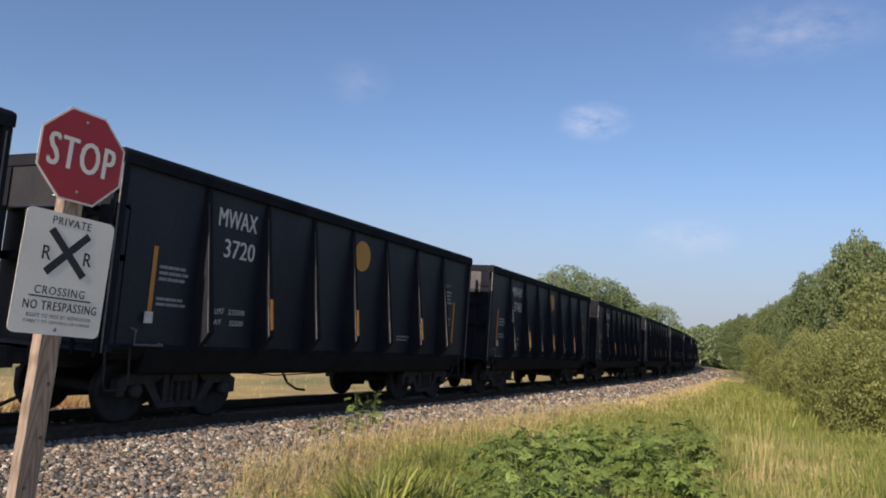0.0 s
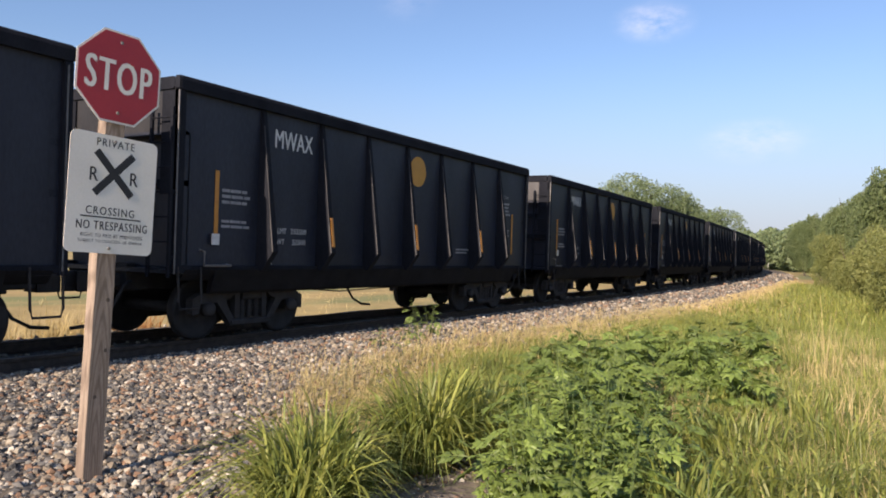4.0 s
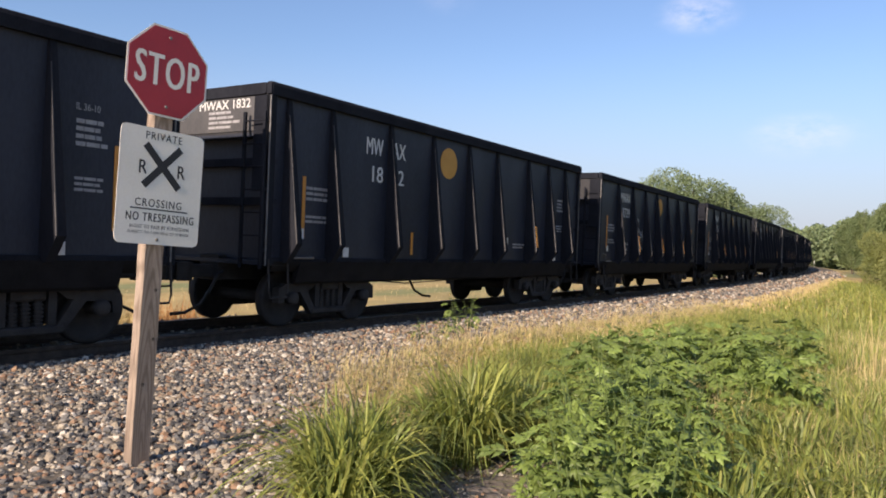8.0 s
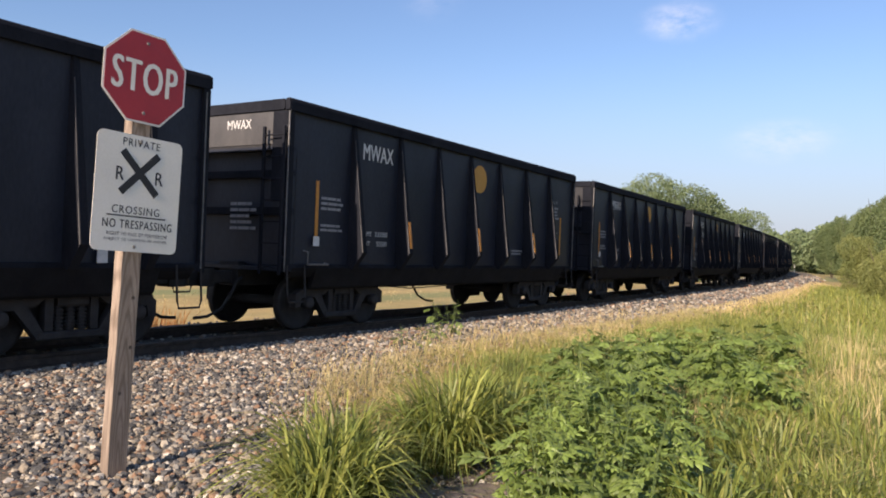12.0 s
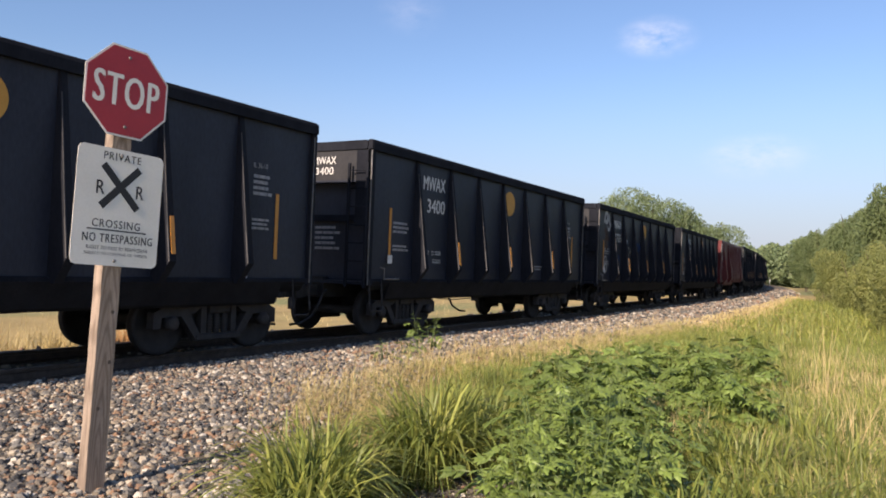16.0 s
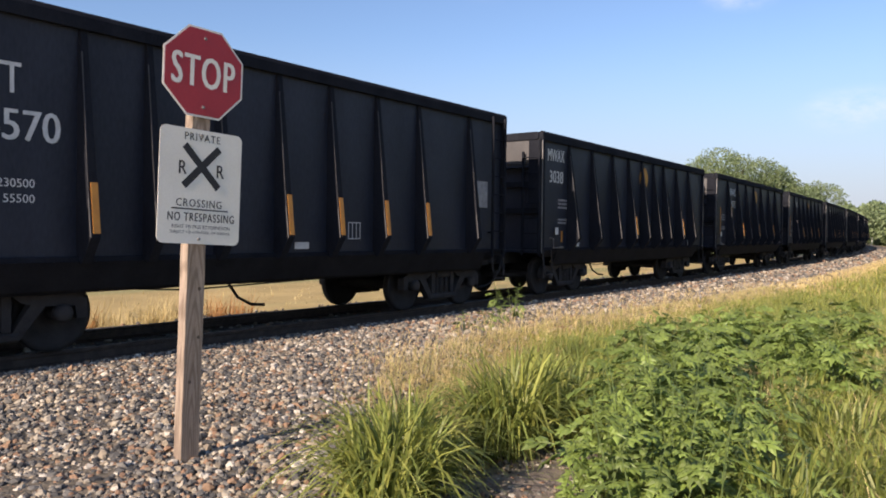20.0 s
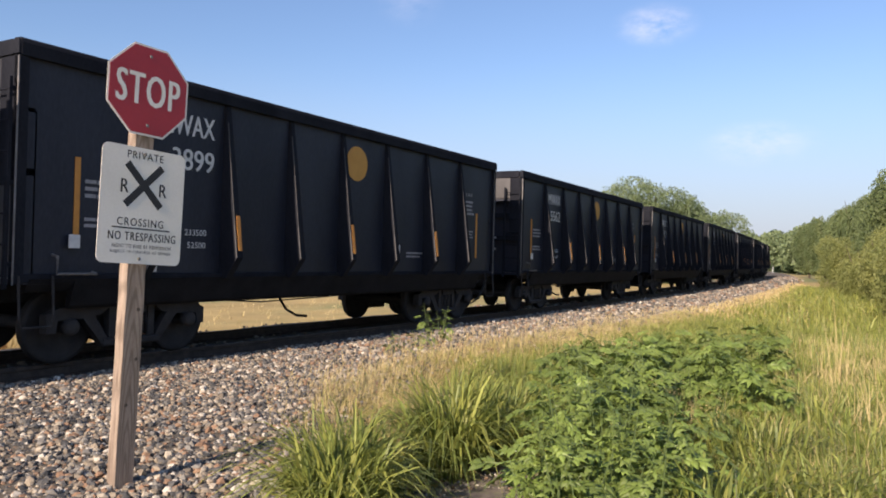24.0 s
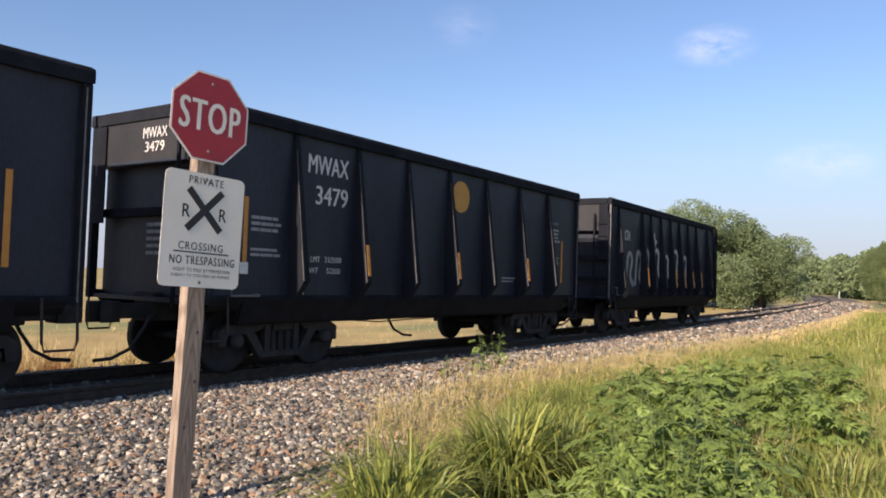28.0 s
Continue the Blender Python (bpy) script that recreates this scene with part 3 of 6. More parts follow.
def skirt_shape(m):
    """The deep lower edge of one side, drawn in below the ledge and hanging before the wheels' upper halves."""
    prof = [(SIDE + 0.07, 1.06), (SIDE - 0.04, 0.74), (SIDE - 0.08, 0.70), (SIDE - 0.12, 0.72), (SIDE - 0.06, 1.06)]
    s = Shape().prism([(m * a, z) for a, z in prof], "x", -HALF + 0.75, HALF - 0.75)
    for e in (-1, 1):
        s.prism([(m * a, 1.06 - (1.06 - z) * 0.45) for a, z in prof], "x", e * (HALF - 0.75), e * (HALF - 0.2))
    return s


def end_wall(car, at, paint):
    """End wall at the low-x end: upper panel, ledge, set-back lower sheet and platform."""
    x = -HALF + 0.05
    part("end_panel", Shape().box(x, x + 0.02, -SIDE, SIDE, 2.98, TOP - 0.16), RED if paint is RED else END_PAINT, car, at=at)
    part("end_ledge", Shape().box(x, x + 0.2, -SIDE, SIDE, 2.93, 2.98), paint, car, at=at)
    part("end_sheet", Shape().box(x + 0.2, x + 0.22, -SIDE, SIDE, 1.05, 2.95), paint, car, at=at)
    part("end_platform", Shape().box(x + 0.02, x + 0.5, -1.3, 1.3, 1.0, 1.06), paint, car, at=at)


def ladder_shape(x0, x1, low, high, rungs):
    s = Shape()
    y = -SIDE - 0.13
    for x in (x0, x1):
        s.box(x - 0.018, x + 0.018, y, y + 0.05, low, high, 0.008)
    for k in range(rungs):
        z = low + 0.16 + (high - low - 0.25) * k / (rungs - 1)
        s.tube([(x0, y + 0.02, z), (x1, y + 0.02, z)], 0.011, 6)
    for z in (low + 0.5, high - 0.08):
        for x in (x0, x1):
            s.box(x - 0.015, x + 0.015, y + 0.04, -SIDE + 0.005, z - 0.02, z + 0.02)
    return s


def end_ladder_shape():
    """Ladder on the end wall beside the corner, its rungs standing off the post."""
    s = Shape()
    x = -HALF - 0.07
    for y in (-SIDE - 0.02, -SIDE + 0.4):
        s.box(x - 0.006, x + 0.03, y - 0.025, y + 0.025, 0.95, TOP - 0.45, 0.006)
    for k in range(7):
        z = 1.1 + 0.34 * k
        s.tube([(x, -SIDE - 0.05, z), (x, -SIDE + 0.42, z)], 0.012, 6)
    for z in (1.2, 2.1, TOP - 0.6):
        s.box(x, -HALF + 0.06, -SIDE - 0.03, -SIDE + 0.0, z, z + 0.05)
    return s


def corner_post_shape(holes):
    s = Shape()
    x = -HALF + 0.02
    if holes:
        z = 1.0
        while z < TOP - 0.25:
            s.box(x, x + 0.13, -SIDE - 0.05, -SIDE + 0.03, z, z + 0.12)
            z += 0.42
        s.box(x, x + 0.03, -SIDE - 0.06, -SIDE + 0.22, 1.0, TOP - 0.2)
        for k in range(6):
            s.box(x, x + 0.2, -SIDE + 0.2, -SIDE + 0.24, 1.0 + 0.45 * k, 1.24 + 0.45 * k)
    else:
        s.box(x, x + 0.11, -SIDE - 0.06, -SIDE + 0.04, 1.0, TOP - 0.2, 0.01)
        s.box(x, x + 0.02, -SIDE - 0.02, -SIDE + 0.3, 2.1, TOP - 0.2)
    return s


def stirrup_shape():
    y = -SIDE - 0.09
    return Shape().tube([(-0.2, y + 0.04, 1.1), (-0.2, y, 0.62), (-0.17, y, 0.52), (0.17, y, 0.52), (0.2, y, 0.62), (0.2, y + 0.04, 1.1)], 0.017, 6)


def coupler_shape():
    s = Shape().box(-0.42, 0.2, -0.09, 0.09, 0.76, 0.96, 0.02)
    s.prism([(-0.40, -0.17), (-0.40, 0.13), (-0.58, 0.16), (-0.74, 0.10), (-0.76, -0.02), (-0.62, -0.05), (-0.6, -0.15), (-0.7, -0.19), (-0.55, -0.22)], "z", 0.72, 1.0)
    return s


HOSE_M = Shape().tube([(0.05, -0.32, 0.86), (-0.06, -0.33, 0.80), (-0.16, -0.31, 0.60), (-0.30, -0.25, 0.36), (-0.5, -0.16, 0.24), (-0.72, -0.1, 0.22)], 0.026, 8).mesh("air_hose", HOSE, True)
COUPLER_M, STIRRUP_M = coupler_shape().mesh("coupler", GRIME), stirrup_shape().mesh("stirrup_step", GRIME)
END_RIB = Shape().box(-HALF + 0.14, -HALF + 0.25, -SIDE, SIDE, 0.0, 0.12, 0.02)
BELLY = belly_shape()


def reflector(x, z0, z1, wide=0.1):
    return Shape().box(x - wide / 2, x + wide / 2, -0.005, 0.0, z0, z1)


def stake_strip(x, z0, z1, deep=0.34, wide=0.068):
    """A reflective strip on the sloping outer face of a stake at x."""
    zt, zb = TOP - 0.2, 1.34
    v = []
    for z in (z0, z1):
        y = -SIDE - 0.035 - (deep - 0.035) * (zt - max(z, zb)) / (zt - zb)
        for dx in (-wide / 2, wide / 2):
            v += [(x + dx, y - 0.002, z), (x + dx, y - 0.007, z)]
    return Shape().add(v, [(0, 1, 3, 2), (4, 5, 7, 6), (0, 1, 5, 4), (2, 3, 7, 6), (1, 3, 7, 5), (0, 2, 6, 4)])


def disc_shape(r, cut=0.0):
    pts = [(r * math.cos(a), r * math.sin(a)) for a in np.linspace(0, 2 * math.pi, 33)[:-1]]
    pts = [(max(x, -r + cut), z) for x, z in pts]
    return Shape().prism(pts, "y", -0.004, 0.0)


def gondola(label, group, paint, rib_paint, ribs, kind="post"):
    """One open-top gondola, without its own lettering."""
    car = thing("gondola_car", label, "freight car", group)
    chord = chord_shape().mesh("top_chord", rib_paint)
    for turn in (0, 180):
        at = pose(0, 0, 0, 0, 0, turn)
        part("side_sheet", Shape().box(-HALF + 0.08, HALF - 0.08, -SIDE, -SIDE + 0.02, 1.10, TOP - 0.19), paint, car, at=at) if turn == 0 else None
        if turn:
            part("side_sheet", car.children[0].data, paint, car, at=at)
        part("top_chord", chord, rib_paint, car, at=at)
        part("side_sill", Shape().box(-HALF + 0.05, HALF - 0.05, -SIDE - 0.05, -SIDE + 0.06, 1.02, 1.12, 0.01), rib_paint, car, at=at)
        part("end_chord", Shape().box(-HALF + 0.02, -HALF + 0.18, -SIDE + 0.06, SIDE - 0.06, TOP - 0.18, TOP - 0.01, 0.03), rib_paint, car, at=at)
        end_wall(car, at, paint)
        for z in {"post": (2.2,), "pale": (1.9, 2.5), "ladder": (1.5, 2.1, 2.6)}.get(kind, (1.35, 1.75, 2.15, 2.55)):
            part("end_rib", END_RIB.mesh("end_rib", rib_paint), rib_paint, car, at=at @ pose(0, 0, z))
        if kind == "pale":
            # plate lightened to show the upper end catching the sun
            part("end_plate", Shape().box(-HALF + 0.035, -HALF + 0.049, -SIDE + 0.08, SIDE - 0.08, 3.02, TOP - 0.2), PALE_STEEL, car, "end plate painted pale grey as sunlit", at=at)
        for m in (1, -1):
            flip = Matrix.Diagonal((1, m, 1, 1))
            part("corner_post", corner_post_shape(kind == "holes"), rib_paint, car, at=at @ flip)
        part("coupler", COUPLER_M, GRIME, car, at=pose(0, 0, 0, 0, 0, turn) @ pose(-HALF + 0.05, 0, 0))
        part("air_hose", HOSE_M, HOSE, car, at=pose(0, 0, 0, 0, 0, turn) @ pose(-HALF + 0.05, 0, 0))
        part("stirrup_step", STIRRUP_M, GRIME, car, at=at @ pose(-HALF + 0.28, 0, 0))
        part("stirrup_step", STIRRUP_M, GRIME, car, at=at @ pose(HALF - 0.28, 0, 0))
    out = 0.3 if kind == "ladder" else 0.34
    rib = rib_shape(0.14, 0.32, 1.0, 0.3).mesh("side_rib", rib_paint) if kind == "holes" else rib_shape(deep=out).mesh("side_rib", rib_paint)
    edge_mesh = rib_edge_shape(out, 1.04).mesh("rib_edge", EDGE_LIT)
    deep = rib_shape(0.15, 0.34, 1.0, 0.34).mesh("side_rib", rib_paint)
    for x in ribs:
        if kind == "holes" and x in (1.62, 4.03, 9.85):
            part("side_rib", deep, rib_paint, car, at=pose(x * K - MARK0, 0, 0))
            continue
        stake = part("side_rib", rib, rib_paint, car, at=pose(x * K - MARK0, 0, 0))
        if kind != "holes":
            # sunlit line along the stake, put in as a lighter strip
            part("rib_edge", edge_mesh, EDGE_LIT, stake, "pale stake edge painted as sunlit")
        part("side_rib", rib, rib_paint, car, at=pose(x * K - MARK0, 0, 0) @ Matrix.Diagonal((1, -1, 1, 1)))
    part("floor", Shape().box(-HALF + 0.3, HALF - 0.3, -SIDE + 0.03, SIDE - 0.03, 1.12, 1.17), GRIME, car)
    part("belly", BELLY.mesh("belly", paint), paint, car)
    part("centre_sill", Shape().box(-HALF + 0.1, HALF - 0.1, -0.22, 0.22, 0.72, 1.12, 0.02), GRIME, car)
    gear = Shape()
    for x in (-1.7, -0.4, 1.1):
        gear.box(x - 0.11, x + 0.11, -0.8, -0.6, 0.66, 0.82, 0.03)
    gear.tube([(-2.6, -0.7, 0.74), (-0.9, -0.7, 0.68), (2.6, -0.7, 0.73)], 0.016, 6).tube([(-2.9, -0.55, 0.72), (-1.2, -0.55, 0.6), (1.6, -0.55, 0.66), (2.7, -0.55, 0.74)], 0.012, 6)
    gear.tube([(0.2, -0.3, 0.72), (0.8, -0.3, 0.72)], 0.1, 12)
    part("brake_gear", gear, GRIME, car)
    part("end_ladder", end_ladder_shape(), rib_paint, car)
    wide = 0.05 if kind == "ladder" else 0.022
    # sunlit edge of the corner post, painted on as a grey strip
    part("corner_edge", Shape().box(-HALF + 0.004, -HALF + 0.016, -SIDE - 0.07, -SIDE - 0.07 + wide, 1.0, TOP - 0.21), STEP_GREY, car, "grey corner edge painted as sunlit")
    if kind == "ladder":
        for x in (1.05, 1.22):
            part("handrail", Shape().tube([(x - HALF, -SIDE - 0.02, 1.95), (x - HALF, -SIDE - 0.12, 1.9), (x - HALF, -SIDE - 0.12, 1.05), (x - HALF, -SIDE - 0.02, 1.0)], 0.014, 6), STEP_GREY, car, "grey upright handrail")
    part("grab_iron", Shape().tube([(-HALF + 0.5, -SIDE, 1.34), (-HALF + 0.5, -SIDE - 0.1, 1.32), (-HALF + 0.5, -SIDE - 0.1, 1.12), (-HALF + 1.0, -SIDE - 0.1, 1.12), (-HALF + 1.0, -SIDE - 0.02, 1.14)], 0.018, 6), STEP_GREY, car, "bent grey grab iron")
    # the same painted sunlit line at the far corner
    part("corner_edge", Shape().box(HALF - 0.1, HALF - 0.085, -SIDE - 0.075, -SIDE - 0.06, 1.05, TOP - 0.25), STEP_GREY, car, "grey corner edge painted as sunlit")
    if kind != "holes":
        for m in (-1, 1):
            # skirt colour darkened to stand for the shade below the sides
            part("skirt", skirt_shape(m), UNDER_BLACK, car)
    for x in (-TRUCK_AT, TRUCK_AT):
        truck(car, x)
    return car


def letters(car, name, words, x, z, width, height, material=None, bold=0.012, proud=0.006, label=""):
    ob = part(name, lettering(words, width, height, material or STENCIL, bold), material or STENCIL, car, label, at=pose(x * K - MARK0, -SIDE - proud, 1.43 + (z - 1.43) * K))
    if height < 0.1:
        ob["kind"] = "stuff"
    return ob


def common_marks(car, disc=True, disc_x=6.3, strips=((1.0, 1.5, 2.5), (10.8, 1.42, 2.45)), cut=0.0, on_stakes=(3.26, 5.88, 8.6)):
    for x in on_stakes:
        part("reflector", stake_strip(x * K - MARK0 + 0.012, 1.44, 1.94), ORANGE, car, "orange reflective strip")
    for x, z0, z1 in strips:
        part("reflector", Shape().box(-0.036, 0.036, -0.006, 0.0, z0, z1), ORANGE, car, "orange reflective strip", at=pose(x * K - MARK0, -SIDE - 0.004, 0))
    if disc:
        part("disc", disc_shape(0.31, cut), DOT, car, "painted orange-yellow disc", at=pose(disc_x * K - MARK0, -SIDE - 0.004, 3.06))
    part("small_writing", bars(4, (0.34, 0.3, 0.32, 0.4), 0.05, 0.088, DULL_STENCIL), DULL_STENCIL, car, at=pose(10.28 * K - MARK0, -SIDE - 0.005, 2.66))["kind"] = "stuff"
    part("small_writing", bars(3, (0.36, 0.32), 0.035, 0.066, DULL_STENCIL), DULL_STENCIL, car, at=pose(10.28 * K - MARK0, -SIDE - 0.005, 2.0))["kind"] = "stuff"
    part("small_writing", bars(2, (0.6, 0.5), 0.035, 0.07, DULL_STENCIL), DULL_STENCIL, car, at=pose(7.95 * K - MARK0, -SIDE - 0.005, 1.47))["kind"] = "stuff"
    part("small_writing", bars(3, (0.5, 0.56), 0.045, 0.085, DULL_STENCIL), DULL_STENCIL, car, at=pose(1.1 * K - MARK0, -SIDE - 0.005, 2.2))["kind"] = "stuff"
    part("small_writing", bars(2, (0.5, 0.56), 0.04, 0.075, DULL_STENCIL), DULL_STENCIL, car, at=pose(1.1 * K - MARK0, -SIDE - 0.005, 1.75))["kind"] = "stuff"
    for x, z in ((10.1, 1.2), (2.02, 1.22), (0.95, 1.5)):
        part("white_plate", Shape().box(-0.07, 0.07, -0.012, 0.0, -0.08, 0.08), STENCIL, car, "small white plate", at=pose(x * K - MARK0, -SIDE - 0.055, z))
    part("white_plate", Shape().box(-0.1, 0.1, -0.008, 0.0, -0.08, 0.08), STENCIL, car, "small white plate", at=pose(7.62 * K - MARK0, -SIDE - 0.002, 1.56))


def smooth_line(pts):
    """Catmull-Rom points through a rough line."""
    if len(pts) < 3:
        return pts
    out, q = [], [pts[0]] + list(pts) + [pts[-1]]
    for i in range(1, len(q) - 2):
        for t in (0, 0.25, 0.5, 0.75):
            out.append(tuple(0.5 * (2 * q[i][k] + (q[i + 1][k] - q[i - 1][k]) * t + (2 * q[i - 1][k] - 5 * q[i][k] + 4 * q[i + 1][k] - q[i + 2][k]) * t * t + (3 * q[i][k] - q[i - 1][k] - 3 * q[i + 1][k] + q[i + 2][k]) * t ** 3) for k in (0, 1)))
    return out + [pts[-1]]


def scrawl(car, strokes, material, x, z, size, label):
    """Spray-painted line work: flat ribbons through a few points."""
    for pts, w in strokes:
        s = Shape()
        pts = smooth_line(pts)
        left, right = [], []
        for i, (a, b) in enumerate(pts):
            (a0, b0), (a1, b1) = pts[max(i - 1, 0)], pts[min(i + 1, len(pts) - 1)]
            t = Vector((a1 - a0, b1 - b0))
            n = Vector((-t.y, t.x)).normalized() * w / 2 / size if t.length > 1e-6 else Vector((0, w / 2 / size))
            left.append(((a + n.x) * size, -0.002, (b + n.y) * size))
            right.append(((a - n.x) * size, -0.002, (b - n.y) * size))
        k = len(pts)
        s.add(left + right, [(i, i + 1, k + i + 1, k + i) for i in range(k - 1)])
        part("graffiti", s, material, car, label, at=pose(x * K - MARK0, -SIDE - 0.005, z))


def squiggle(seed, loops, tall):
    r = random.Random(seed)
    pts = [(0.0, 0.0)]
    for k in range(loops):
        x = pts[-1][0]
        pts += [(x + r.uniform(-0.02, 0.1), r.uniform(0.7, 1.0) * tall), (x + r.uniform(0.1, 0.2), r.uniform(0.4, 0.8) * tall), (x + r.uniform(0.08, 0.22), r.uniform(-0.1, 0.25) * tall)]
    return pts


RIBS_A = (1.88, 3.26, 4.58, 5.88, 7.2, 8.6, 9.97)
RIBS_B = (0.66, 1.64, 3.19, 4.55, 5.87, 7.07, 8.6, 9.7, 10.7)
RIBS_C = (1.6, 2.85, 4.1, 5.15, 6.1, 7.0, 7.83, 8.95, 10.1)
RIBS_UP = (1.62, 4.03, 4.93, 5.8, 6.66, 7.42, 8.15, 8.95, 9.85, 10.78)
RIBS_CH = (0.95, 2.95, 3.75, 4.75, 5.75, 6.76, 7.8, 8.87, 10.4)
LAB_BLACK = "black open-top gondola car with tapered ribs and an orange disc"
TRAIN = "cars of the train"
base_a = gondola(LAB_BLACK, TRAIN, BLACK, RIB_BLACK, RIBS_A, "post")
base_p = gondola("black open-top gondola car with tapered ribs and a paler end", TRAIN, BLACK, RIB_BLACK, RIBS_A, "pale")
base_b = gondola("black gondola car with close side ribs and a disc", TRAIN, BLACK, RIB_BLACK, RIBS_B, "pale")
base_c = gondola("old black gondola car with many worn narrow ribs", TRAIN, BLACK, RIB_BLACK, RIBS_C, "pale")
base_u = gondola("oxide-red gondola car with sunlit tapered ribs", TRAIN, RED, RED, RIBS_UP, "holes")
TOP = 3.865
base_h = gondola("black gondola car with tall ladders and yellow strips", TRAIN, BLACK, RIB_BLACK, RIBS_CH, "ladder")
for b in (base_a, base_p):
    common_marks(b)
common_marks(base_b, disc_x=5.12, strips=((1.05, 1.45, 2.4), (3.95, 1.2, 1.62), (10.75, 1.5, 2.4)), on_stakes=(8.6,))
common_marks(base_c, strips=((1.3, 1.25, 1.5),), on_stakes=(5.15, 8.95))
for x, z0, z1 in ((1.18, 1.75, 3.0), (10.72, 1.25, 2.2)):
    part("reflector", reflector(0, z0, z1), ORANGE, base_h, "orange reflective strip", at=pose(x * K - MARK0, -SIDE - 0.004, 0))
for x in (2.95, 5.75, 6.76, 7.8, 8.87):
    part("reflector", stake_strip(x * K - MARK0 + 0.012, 1.38, 1.95, 0.3, 0.085), ORANGE, base_h, "orange reflective strip")
part("ladder", ladder_shape(HALF - 0.55, HALF - 0.12, 0.95, TOP - 0.1, 8), RIB_BLACK, base_h)
part("white_plate", Shape().box(-0.2, 0.2, -0.008, 0.0, -0.26, 0.26), DULL_STENCIL, base_h, "dull pale placard", at=pose(10.85 * K - MARK0, -SIDE - 0.006, 2.2))
part("white_plate", Shape().box(-0.14, 0.14, -0.008, 0.0, -0.05, 0.05), STENCIL, base_h, "small white plate", at=pose(6.2 * K - MARK0, -SIDE - 0.004, 1.22))
box_frame = Shape().box(-0.14, 0.14, -0.004, 0.0, 0.12, 0.135).box(-0.14, 0.14, -0.004, 0.0, -0.135, -0.12).box(-0.14, -0.125, -0.004, 0.0, -0.12, 0.12).box(0.125, 0.14, -0.004, 0.0, -0.12, 0.12).box(-0.05, -0.04, -0.004, 0.0, -0.12, 0.12).box(0.04, 0.05, -0.004, 0.0, -0.12, 0.12)
part("stencil_box", box_frame, STENCIL, base_h, at=pose(7.3 * K - MARK0, -SIDE - 0.004, 1.45))
part("stencil_box", Shape().box(-0.29, 0.29, -0.004, 0.0, -0.2, 0.2).box(-0.27, 0.27, -0.006, 0.0, -0.18, 0.18), SIGN_BLACK, base_u, "black data panel", at=pose(8.5 * K - MARK0, -SIDE - 0.003, 1.68))
for x0, x1, z0, z1 in ((-0.29, 0.29, 0.185, 0.2), (-0.29, 0.29, -0.2, -0.185), (-0.29, -0.275, -0.185, 0.185), (0.275, 0.29, -0.185, 0.185), (-0.275, 0.275, -0.11, -0.1), (0.13, 0.14, -0.1, 0.185)):
    part("panel_line", Shape().box(x0, x1, -0.009, -0.007, z0, z1), STENCIL, base_u, at=pose(8.5 * K - MARK0, -SIDE - 0.003, 1.68))
for x, w in ((0.95, 0.4), (3.2, 0.62), (8.56, 0.5), (10.33, 0.42)):
    part("faded_patch", Shape().box(-w / 2, w / 2, -0.002, 0.0, -0.06, 0.06), mat("faded_yellow_patch", (0.22, 0.09, 0.02), (0.30, 0.15, 0.03), 6, 0.7), base_u, "faded yellow patch", at=pose(x * K - MARK0, -SIDE - 0.002, 1.36))
part("round_plate", disc_shape(0.11), STENCIL, base_u, "round white stencil", at=pose(0.38 * K - MARK0, -SIDE - 0.004, 1.62))
part("white_plate", Shape().box(-0.07, 0.07, -0.008, 0.0, -0.06, 0.06), STENCIL, base_u, "small white plate", at=pose(1.84 * K - MARK0, -SIDE - 0.004, 1.72))
part("white_plate", Shape().box(-0.2, 0.2, -0.008, 0.0, -0.05, 0.05), STENCIL, base_u, "small white plate", at=pose(0.3 * K - MARK0, -SIDE - 0.1, 3.44))
shield = Shape().prism([(-0.3, 0.34), (-0.2, 0.38), (-0.1, 0.34), (0.0, 0.4), (0.1, 0.34), (0.2, 0.38), (0.3, 0.34), (0.32, 0.2), (0.29, -0.1), (0.2, -0.28), (0.0, -0.36), (-0.2, -0.28), (-0.29, -0.1), (-0.32, 0.2)], "y", -0.003, 0.0)
emblem = part("emblem", shield, STENCIL, base_u, "white shield with red stripes", at=pose(10.3 * K - MARK0, -SIDE - 0.003, 3.02))
stripes = Shape()
for k in range(6):
    x = -0.25 + k * 0.09
    stripes.box(x, x + 0.042, -0.006, -0.004, -0.27 + abs(k - 2.5) * 0.035, 0.04)
stripes.box(-0.28, 0.28, -0.006, -0.004, 0.07, 0.33)
part("emblem_stripe", stripes, RED, emblem)
for z in (0.23, 0.12):
    part("emblem_bar", Shape().box(-0.2, 0.2, -0.008, -0.0065, z - 0.03, z + 0.03), STENCIL, emblem)
letters(base_u, "slogan", "BUILDING", 9.33, 3.41, 0.54, 0.11)
letters(base_u, "slogan", "AMERICA", 9.33, 3.27, 0.51, 0.11)
part("small_writing", bars(3, (0.3, 0.5), 0.06, 0.12, DULL_STENCIL), DULL_STENCIL, base_u, at=pose(10.08 * K - MARK0, -SIDE - 0.004, 2.3))["kind"] = "stuff"

